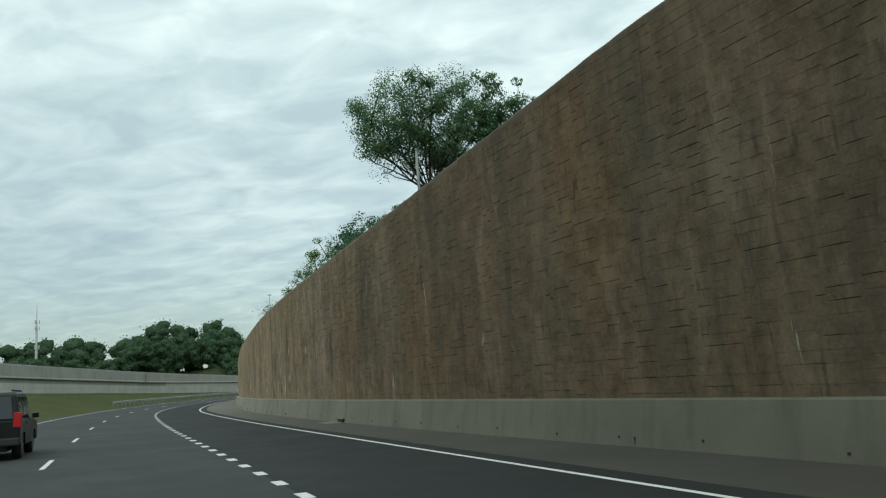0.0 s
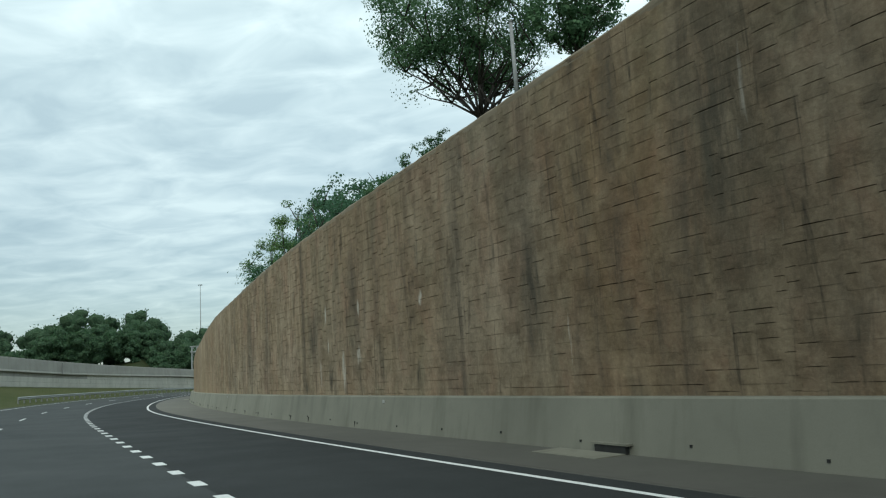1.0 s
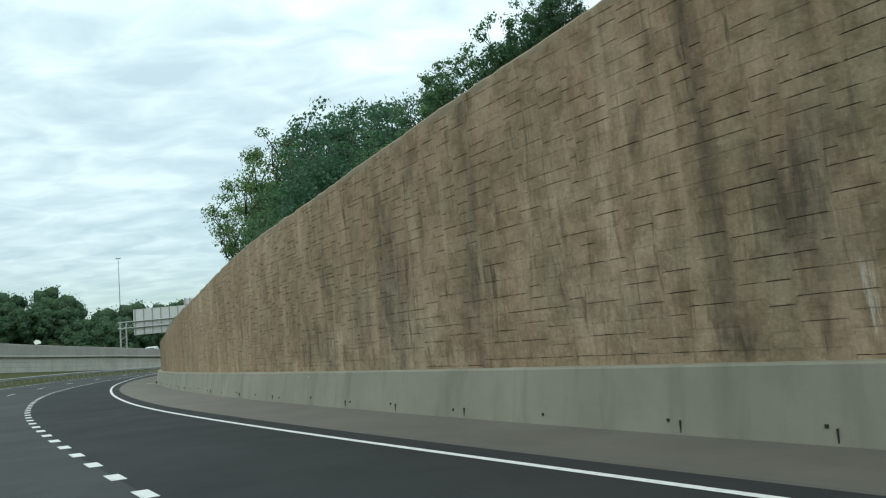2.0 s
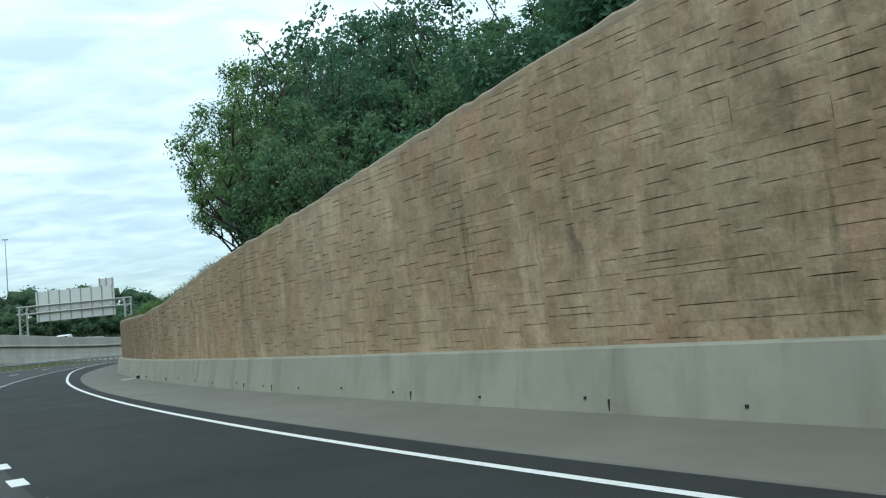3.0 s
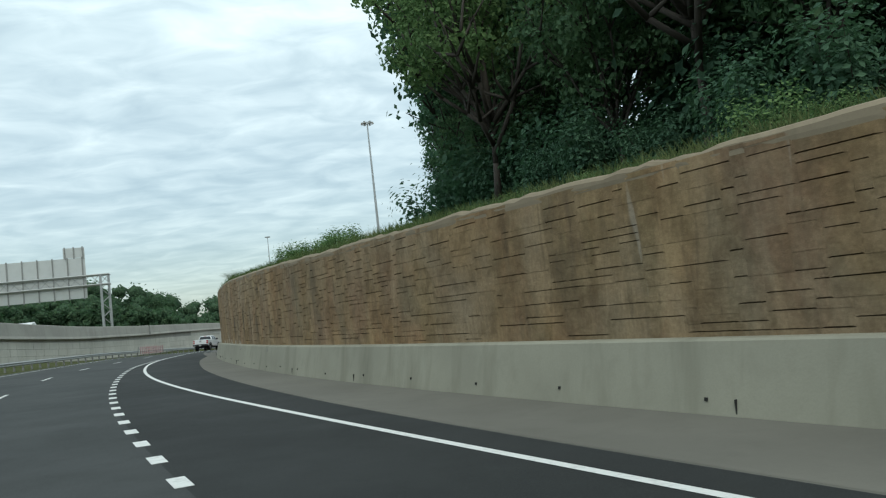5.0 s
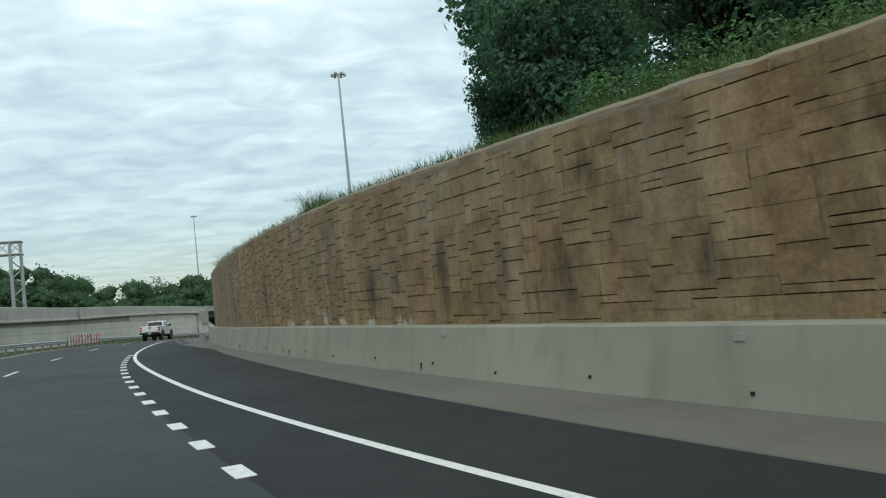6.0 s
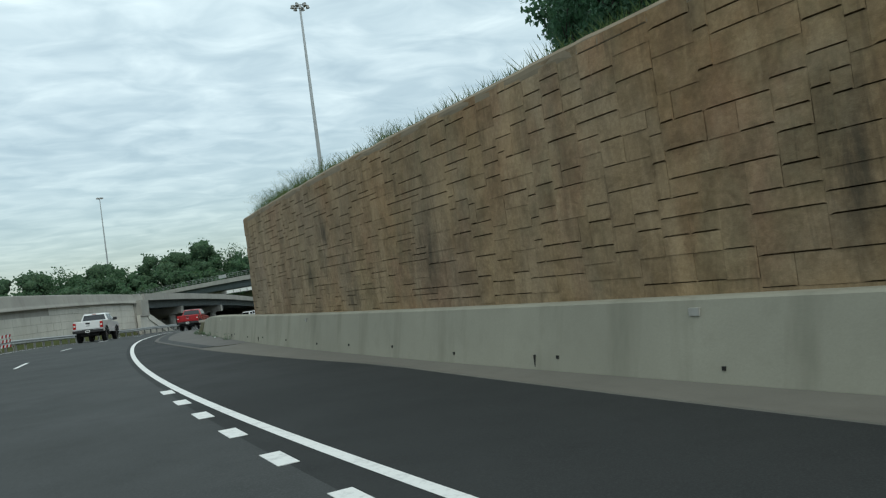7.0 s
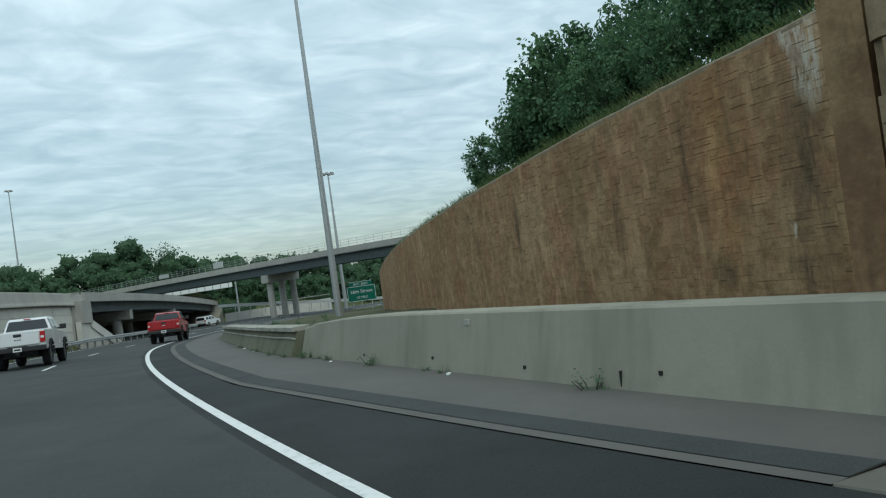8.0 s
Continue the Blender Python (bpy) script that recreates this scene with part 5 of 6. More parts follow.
def place(master, spots, seed, sink=0.3, sizes=(0.85, 1.15)):
    """Sets the master and its copies at spots, each turned and sized a little differently."""
    r = random.Random(seed)
    for i, p in enumerate(spots):
        k = r.uniform(*sizes)
        m = Matrix.Translation(Vector(p) - Vector((0, 0, sink))) @ Matrix.Rotation(r.uniform(0, 6.28), 4, "Z") @ Matrix.Scale(k, 4)
        if i == 0:
            master.matrix_basis = m
        else:
            copy_thing(master, m)


def hill_spot(s, d):
    return spot(s, d, hill_h(s, d))


def far_spot(s, d):
    return spot(s, d, hill2_h(s, d))


def plant(master, nominal, rows, ground, seed):
    """Sets trees by plan: s, d and the height of each."""
    r = random.Random(seed)
    for i, (s, d, h) in enumerate(rows):
        m = Matrix.Translation(ground(s, d) - Vector((0, 0, 0.3))) @ Matrix.Rotation(r.uniform(0, 6.28), 4, "Z") @ Matrix.Scale(h / nominal, 4)
        if i == 0:
            master.matrix_basis = m
        else:
            copy_thing(master, m)


plant(tree("broad open-crowned tree with visible limbs above the wall", 11, 15, 1.0, 0.15, 42000, 0.18, LEAF, 0.086, 0.38, 16, 0.47), 15, ((70.2, 28.4, 17.6),), hill_spot, 1)
plant(tree("smaller leafy tree above the high wall", 13, 9, 1.0, 0.16, 8500, 0.25, LEAF, 0.085, 0.12, 9, 0.42), 9, ((62.0, 32.5, 10.0), (53.5, 33, 3.0), (75.5, 27.5, 4.6), (79, 27.5, 5.2), (82, 28, 6.4), (86, 28.5, 8.0), (89, 26, 7.8), (84, 25, 6.2), (93, 28, 8.4)), hill_spot, 15)
plant(tree("tall dense dark-green tree on the slope", 23, 18, 0.8, 0.2, 5800, 0.41, LEAF_DARK, 0.060, 0.14, 12, 0.34), 18, ((139, 24.5, 18.5), (151, 23, 22), (157.5, 24, 18.5), (116, 25, 16.5), (126, 25.5, 18.5), (136, 25, 21), (147, 26.5, 23), (156, 28, 21), (110, 29, 15), (134, 30, 22), (146, 31, 23), (156, 32, 22), (130, 36, 20), (142, 37, 23), (98, 30, 11.5), (110, 24, 15), (100, 37, 12), (94, 36, 10.5)), hill_spot, 2)
plant(tree("leafy green tree standing before darker ones", 37, 14, 0.95, 0.18, 7600, 0.31, LEAF, 0.068, 0.08, 11, 0.35), 14, ((112, 19, 12), (126, 19.5, 14), (136, 20, 13.5), (145, 21.5, 13), (152.5, 22.5, 12.5), (158.5, 24, 13), (161, 29, 15), (132, 22, 17), (122, 22, 15), (104, 22, 11), (96, 24, 10), (100, 26, 11.5), (106, 18.5, 10), (114, 22, 14), (104, 26, 12.5)), hill_spot, 3)
plant(tree("light-leaved tree at the edge of the grove", 41, 12, 1.0, 0.22, 11000, 0.17, LEAF_LIGHT, 0.060, 0.36, 11, 0.34), 12, ((144.6, 18.7, 19), (131, 19.5, 13.0), (152, 21.8, 17)), hill_spot, 4)
plant(tree("dense green tree above the far wall", 53, 12, 0.8, 0.10, 7500, 0.36, LEAF_DARK, 0.085, 0.02, 12, 0.36, "trees above the far wall"), 12, ((190, 36, 18), (198, 37, 18), (203, 41, 18), (193, 34, 12), (187, 32, 10), (210, 38, 14), (217, 44, 18), (226, 46, 18), (236, 47, 16), (208, 35, 8), (203, 34, 8.5), (198, 32.5, 8)), far_spot, 5)
plant(tree("leafy green tree close behind the far wall", 59, 7, 0.95, 0.10, 5000, 0.29, LEAF, 0.10, 0.02, 10, 0.40, "trees above the far wall"), 7, ((236, 24.4, 5.3), (232, 25.8, 8.8), (228, 26.5, 11.8), (224, 27, 8.4), (221, 25.5, 6.6), (234, 29, 11.9), (228, 30, 11.2), (222, 30, 9.2), (215, 27, 6.6), (210, 29, 6.2), (229, 35, 11.5), (236, 36, 11.0), (240, 32, 8.5), (212, 31, 7), (205, 32, 6.5), (213.5, 29.5, 8.5)), far_spot, 16)


def shrub(label, seed, height, leaves, leaf_size, material, group):
    r = random.Random(seed)
    ob = thing("shrub", label, "shrub", group)
    verts, faces, tips = [], [], []
    for i in range(9):
        w = r.uniform(0, 6.28)
        pts, u = limb(verts, faces, (0, 0, -0.2), (math.cos(w) * 0.6, math.sin(w) * 0.6, r.uniform(0.6, 1.4)), height * r.uniform(0.6, 1.0), 0.02, r, 0.3, 3)
        tips += pts[1:]
    child("branchwork", mesh_of("branchwork", verts, faces, BARK), ob)
    g = np.random.default_rng(seed)
    n = leaves // len(tips)
    pts = [np.array(t) + g.normal(size=(n, 3)) * height * 0.14 for t in tips]
    child("leaves", leaf_mesh("leaves", np.concatenate(pts), leaf_size, material, seed), ob)
    return ob


r = random.Random(8)
bush = shrub("leafy green shrub on the slope above the wall", 3, 2.4, 1900, 0.18, LEAF_LIGHT, "shrubs")
place(bush, [hill_spot(s, wall_d(s) + r.uniform(2.2, 5.0)) for s in [96 + 4.6 * i + r.uniform(-1.5, 1.5) for i in range(5)]] + [hill_spot(s, wall_d(s) + r.uniform(1.3, 3.0)) for s in [100 + 1.9 * i + r.uniform(-0.6, 0.6) for i in range(8)]] + [hill_spot(s, wall_d(s) + r.uniform(1.5, 3.2)) for s in [139.5 + 0.62 * i for i in range(13)]] + [hill_spot(s, wall_d(s) + r.uniform(1.1, 2.2)) for s in [112.5 + 0.8 * i for i in range(12)]], 6, 0.15, (0.3, 0.75))
place(shrub("low leafy weeds along the wall's top", 4, 0.9, 700, 0.10, LEAF_LIGHT, "weeds"), [hill_spot(s, wall_d(s) + r.uniform(0.8, 2.6)) for s in [107 + 0.55 * i + r.uniform(-0.4, 0.4) for i in range(44)] + [131 + 1.2 * i for i in range(16)]], 18, 0.08, (0.45, 1.0))
dark_bush = shrub("dark-green undergrowth shrub beneath the trees", 5, 2.8, 2600, 0.19, LEAF_DARK, "shrubs")
place(dark_bush, [hill_spot(s, wall_d(s) + r.uniform(4.0, 8.0)) for s in [88 + 3.6 * i + r.uniform(-1.5, 1.5) for i in range(9)]] + [hill_spot(s, wall_d(s) + r.uniform(3.5, 6)) for s in (74, 79, 84)] + [hill_spot(s, d) for s, d in ((113, 14.5), (117, 15), (120, 15.5), (123.5, 16), (127, 16.5), (131, 17), (135, 17.5), (139, 18))], 7, 0.1, (0.7, 1.3))
tall_bush = shrub("tall dark thicket between the tree trunks", 15, 6.0, 1500, 0.5, LEAF_DARK, "shrubs")
place(tall_bush, [hill_spot(s, d) for s, d in ((100, 22), (104, 21), (105, 25), (108, 20.5), (111, 22.5), (113, 26), (116, 20), (119, 23.5), (123, 21), (127, 24), (132, 21), (137, 24), (143, 22), (149, 24), (112, 33), (128, 33), (141, 20), (147, 20.5), (150, 21), (150, 23), (155, 25.5), (157.5, 21.8), (160, 24.5), (161.5, 21.5), (146, 28), (153, 29), (160, 29), *((96 + 4.8 * i, 41 + 3 * (i % 2)) for i in range(14)), *((98 + 10 * i, 36) for i in range(5)))], 17, 0.3, (0.6, 1.0))


back_bush = shrub("dense dark thicket at the back of the grove", 25, 8.5, 3200, 0.5, LEAF_DARK, "shrubs")
place(back_bush, [hill_spot(s, d) for s, d in ((130, 25), (134, 28), (138, 31), (142, 34), (147, 37), (152, 40), (133, 33), (138, 37), (143, 41), (148, 45), (125, 30), (120, 38), (114, 40), (128, 40), (156, 45), (164, 33), (168, 38))], 27, 0.3, (0.75, 1.1))


def tuft(label, seed, tall, count):
    """A clump of long arching grass with fine seed heads."""
    g = random.Random(seed)
    ob = thing("grass_tuft", label, "grass", "grass tufts")
    verts, faces, heads, head_faces = [], [], [], []
    for _ in range(count):
        w, lean = g.uniform(0, 6.28), g.uniform(0.2, 1.1)
        out = Vector((math.cos(w), math.sin(w), 0))
        h = tall * g.uniform(0.45, 1.1)
        side = Vector((-out.y, out.x, 0)) * 0.006
        root = Vector((g.gauss(0, 0.16), g.gauss(0, 0.16), -0.08))
        pts = [root + out * lean * h * f * f + Vector((0, 0, h * (f - 0.22 * lean * f * f))) for f in (0, 0.4, 0.75, 1.0)]
        n = len(verts)
        for q, k in zip(pts, (1, 0.9, 0.6, 0.15)):
            verts += [q - side * k, q + side * k]
        faces += [(n + 2 * i, n + 2 * i + 1, n + 2 * i + 3, n + 2 * i + 2) for i in range(3)]
        if g.random() < 0.4:
            for _ in range(7):
                q = pts[2].lerp(pts[3], g.uniform(0.3, 1.1)) + Vector((g.gauss(0, 0.02), g.gauss(0, 0.02), g.gauss(0, 0.03)))
                tube(heads, head_faces, q, q + Vector((g.gauss(0, 0.012), g.gauss(0, 0.012), 0.03)), 0.004, 0.002, 3)
    tagged(child("foliage", mesh_of("foliage", verts, faces, STRAW), ob), kind="stuff")
    tagged(child("flowering_top", mesh_of("flowering_top", heads, head_faces, STRAW), ob, "fine pale seed heads"), kind="stuff")
    return ob


place(tuft("wiry tall grass at the wall's top edge", 9, 0.95, 90), [hill_spot(s, wall_d(s) + r.uniform(0.75, 1.5)) for s in (115, 116.4, 117.6, 119, 120.2, 121.5, 122.6, 124, 125.3, 131, 139, 147, 154, 157.5, 160, 163.5, 165, 168.5, 171, 173, 176, 179, 181, 183.5)], 8, 0.03, (0.35, 0.7))
place(tuft("bushy arching grass at the wall's end", 14, 0.95, 240), [hill_spot(s, wall_d(s) + d) for s, d in ((182.5, 1.3), (184, 1.0), (185.0, 1.5), (185.8, 0.9), (186.6, 1.2), (187.4, 0.9), (188.1, 1.4), (188.8, 0.95), (189.1, 1.5), (159.6, 1.0), (160.6, 0.9), (161.5, 1.1), (177.3, 0.9))], 19, 0.03, (0.7, 1.15))
place(shrub("low weeds growing at the barrier foot", 10, 0.6, 260, 0.06, LEAF, "weeds"), [on_road(s, wall_d(s) - 0.32, 0.02) for s in (193.0, 196.5, 197.1, 199.3, 201.8, 202.5, 203.2, 203.7)] + [on_road(s, 4.74, 0.02) for s in (204.6, 206.2, 208.8, 212.4)], 9, 0.02, (0.4, 1.0))
place(shrub("straggling weeds behind the low barrier", 12, 1.5, 800, 0.10, LEAF, "weeds"), [spot(s, d, verge_h(s, d)) for s, d in ((207, 6.3), (216, 6.8), (224, 8.2), (236, 7.5), (229, 11.5), (247, 9), (211, 6.0), (220, 6.4), (231, 6.6), (241, 7.0), (250, 6.8), (254, 9.5), (258, 12), (244, 12), (252, 14), (205.5, 5.9), (209, 5.8), (213.5, 6.1), (218, 5.9), (222.5, 6.3), (226.5, 6.0), (234, 6.2), (238.5, 6.5), (214, 8.5), (220, 9.4), (228, 9), (233, 10.5), (240, 9.8), (246, 11), (249, 8.2))], 10, 0.1, (0.3, 0.9))


def blades(name, label, count, spot_of, tall, material, seed, wide=0.008):
    """Grass: one object of very many blades."""
    g = random.Random(seed)
    verts, faces = [], []
    for _ in range(count):
        p = spot_of(g)
        w = g.uniform(0, 6.28)
        h = tall * g.uniform(0.4, 1.25)
        u = Vector((math.cos(w), math.sin(w), 0))
        lean = Vector((g.uniform(-0.8, 0.8), g.uniform(-0.8, 0.8), 1)) * h
        b = len(verts)
        verts += [p - u * wide, p + u * wide, p + lean * 0.6 + u * wide * 0.7, p + lean * 0.6 - u * wide * 0.7, p + lean * Vector((1, 1, 0.95)).length / 1.7]
        faces += [(b, b + 1, b + 2, b + 3), (b + 3, b + 2, b + 4)]
    tagged(new(name, mesh_of(name, verts, faces, material)), label, "grass", kind="stuff")


def rim_spot(g):
    s = 96 + 93 * g.random() ** 1.25
    d = wall_d(s) + 0.42 + g.random() ** 1.8 * 4.5
    return hill_spot(s, d) - Vector((0, 0, 0.03))


def far_rim_spot(g):
    s = g.uniform(186, 262)
    return far_spot(s, far_d(s) + 0.6 + g.random() ** 1.5 * 3.5)


blades("rim_grass", "tall dry grass along the top of the wall", 36000, rim_spot, 0.30, STRAW, 31)
def bank_spot(g):
    s = g.uniform(134, 186)
    return hill_spot(s, wall_d(s) + 1.6 + g.random() * 4.5) - Vector((0, 0, 0.03))


blades("bank_grass", "long unmown grass on the bank behind the wall", 15000, bank_spot, 0.42, STRAW, 33, 0.012)
blades("far_rim_grass", "grass along the top of the far wall", 15000, far_rim_spot, 0.6, STRAW, 32, 0.02)

# distant woods
# the skyline of the woods: x, y and the height of the treetops
CREST = [(-140, 415, 34), (-84, 422, 36), (-49, 427, 36), (-36, 428, 39), (-26, 429, 40), (-18, 430, 37), (-5, 430, 34), (7, 430, 39), (15, 430, 44), (22, 429, 47), (31, 429, 41), (39, 428, 45), (49, 427, 46), (58, 426, 38), (66, 424, 32), (75, 422, 35), (105, 420, 35), (142, 420, 30), (152, 415, 28), (160, 411, 23), (180, 414, 19), (187, 409, 21), (196, 403, 17), (203, 398, 21), (219, 400, 19), (227, 392, 23), (233, 388, 20), (239, 382, 26), (246, 375, 23), (250, 371, 17.5), (266, 351, 14), (290, 318, 12), (306, 290, 11)]
CREST_S = np.concatenate([[0], np.cumsum([math.dist(p[:2], q[:2]) for p, q in zip(CREST, CREST[1:])])])


def crest_at(t):
    """Place and treetop height along the skyline, at t metres from its start."""
    return [float(np.interp(t, CREST_S, [p[i] for p in CREST])) for i in range(3)]


def crest_floor(t):
    x, y, top = crest_at(t)
    return top - float(np.interp(t, [0, 250, 330, CREST_S[-1]], [27, 26, 21, 22]))


place(tree("bushy tree beyond the crossing road", 83, 9.0, 1.0, 0.12, 3600, 0.42, LEAF_WOOD, 0.12, 0.03, 8, 0.5, "distant woodland"), [(186, 322, -6), (193, 314, -6.2), (200, 305, -6.4), (207, 297, -6.6), (214, 288, -6.8), (180, 330, -5.8), (221, 279, -7), (204, 315, -6), (214, 303, -6.3)], 21, 0.5, (0.8, 1.15))


def far_woods():
    """The woodland belt: crowns of many rounded boughs, each a dark inner mass with leaves over it."""
    g = np.random.default_rng(79)
    w, v = np.meshgrid(np.linspace(0, 2 * np.pi, 10, endpoint=False), np.linspace(-1.2, 1.45, 6))
    ball = np.stack([np.cos(w) * np.cos(v), np.sin(w) * np.cos(v), np.sin(v)], 2).reshape(-1, 3)
    quads = np.array([(10 * j + i, 10 * j + (i + 1) % 10, 10 * j + 10 + (i + 1) % 10, 10 * j + 10 + i) for j in range(5) for i in range(10)])
    lumps = [np.array([1 + 0.50 * noise.noise((k * 7 + 1.6 * a, 1.6 * b, 1.6 * c)) + 0.16 * noise.noise((k * 5 + 4 * a, 4 * b, 4 * c)) for a, b, c in ball.tolist()])[:, None] for k in range(6)]
    pts, verts, faces, count = [], [], [], 0
    total = float(CREST_S[-1])
    for row, (step, near, share) in enumerate(((6.5, 6.0, 1.0), (6.0, -7.0, 0.80), (5.5, -19.0, 0.62), (4.0, -30.0, 0.48))):
        for t in np.arange(0, total, step):
            t = float(t + g.uniform(-2, 2))
            x, y, top = crest_at(min(max(t, 0), total))
            base = crest_floor(min(max(t, 0), total))
            tall = (top - base) * share * g.uniform(0.80, 1.04) if row else (top - base) * g.uniform(0.97, 1.06)
            x, y = x + near * 0.35 + g.uniform(-2.5, 2.5), y + near + g.uniform(-3, 3)
            wide = tall * g.uniform(0.24, 0.34)
            boughs = [(0, 0, 0.84, 0.62)] + [(math.cos(a) * f, math.sin(a) * f, h, k) for a, f, h, k in zip(g.uniform(0, 6.28, 8), g.uniform(0.45, 0.95, 8), g.uniform(0.05, 0.80, 8), g.uniform(0.42, 0.66, 8))]
            for bx, by, h, k in boughs:
                size = np.array([1.0, 1.0, 0.82]) * wide * k
                centre = np.array([x + bx * wide, y + by * wide, min(base + tall * h, base + tall - size[2])])
                lump = lumps[int(g.integers(6))]
                verts.append(ball * lump * size * 0.80 + centre)
                faces.append(quads + count)
                count += len(ball)
                n = 56
                q = g.normal(size=(n, 3))
                q /= np.linalg.norm(q, axis=1, keepdims=True)
                near_by = (q @ ball.T).argmax(1)
                pts.append(q * lump[near_by] * size * g.uniform(0.84, 1.18, (n, 1)) + centre)
    woods = tagged(new("far_woods", leaf_mesh("far_woods", np.concatenate(pts), 1.22, LEAF_WOOD, 78, 0.2)), "belt of distant dark-green woodland with rounded crowns", "woodland", kind="stuff")
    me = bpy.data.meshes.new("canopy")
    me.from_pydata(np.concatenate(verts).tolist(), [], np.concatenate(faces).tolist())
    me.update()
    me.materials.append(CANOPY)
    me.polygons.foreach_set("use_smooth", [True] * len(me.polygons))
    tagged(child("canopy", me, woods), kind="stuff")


far_woods()


def wood_floor_row(t):
    x, y, top = crest_at(t)
    z = crest_floor(t)
    return [Vector((x - 14, y - 75, z - 13)), Vector((x - 4, y - 26, z - 1)), Vector((x, y, z)), Vector((x + 6, y + 40, z + 1)), Vector((x * 1.1 + 20, y + 160, z + 1))]


structure("wood_floor", ribbon("wood_floor", along(0, float(CREST_S[-1]), 16.0), wood_floor_row, SLOPE, smooth=True), "shaded ground under the distant trees", "ground")

wood_tree = tree("distant full-crowned tree in a belt of woodland", 61, 17.0, 0.9, 0.2, 5200, 0.62, LEAF_WOOD, 0.13, 0.04, 9, 0.40, "distant woodland", False)
r = random.Random(71)
place(wood_tree, [(x + r.uniform(-3, 3), y + r.uniform(-4, 4), crest_floor(t) + 1.5) for t in (96, 118, 156, 164, 188, 214, 260, 300, 338, 360, 386, 402, 420, 436) for x, y, top in [crest_at(t)]], 11, 0.5, (0.95, 1.2))

# ---------------------------------------------------------------- vehicles


def wheel(parent, x, y, radius, width, rim_material):
    verts, faces = [], []
    side = 1 if x > 0 else -1
    prof = [(0.62, 0.5), (0.9, 0.5), (1.0, 0.38), (1.0, -0.38), (0.9, -0.5), (0.62, -0.5)]
    n = 22
    for i in range(n):
        w = 2 * math.pi * i / n
        for f, o in prof:
            verts.append(Vector((o * width, math.cos(w) * radius * f, math.sin(w) * radius * f)))
    k = len(prof)
    for i in range(n):
        for j in range(k):
            a, b = i * k + j, i * k + (j + 1) % k
            a2, b2 = ((i + 1) % n) * k + j, ((i + 1) % n) * k + (j + 1) % k
            faces.append((a, b, b2, a2))
    ob = child("wheel", mesh_of("tyre", verts, faces, RUBBER, True), parent, "black rubber tyre", pose(x, y, radius))
    verts, faces = [], []
    tube(verts, faces, (-0.3 * width * side, 0, 0), (0.32 * width * side, 0, 0), radius * 0.62, radius * 0.58, 20)
    for i in range(5):
        w = 2 * math.pi * i / 5
        c = Vector((0.36 * width * side, math.cos(w) * radius * 0.33, math.sin(w) * radius * 0.33))
        box_lists(verts, faces, c, Vector((0.03, 0, 0)), Vector((0, math.cos(w), math.sin(w))) * radius * 0.26, Vector((0, -math.sin(w), math.cos(w))) * radius * 0.08)
    child("rim", mesh_of("rim", verts, faces, rim_material), ob)
    return ob


def bar_plate(parent, y, z, wide=0.31, tall=0.16):
    plate = part("number_plate", box_bm(-wide / 2, wide / 2, y - 0.012, y, z - tall / 2, z + tall / 2, 0.004), SIGN_WHITE, parent)
    part("bar", box_bm(-wide * 0.36, wide * 0.36, y - 0.016, y - 0.012, z - tall * 0.2, z + tall * 0.2), TRIM, plate)


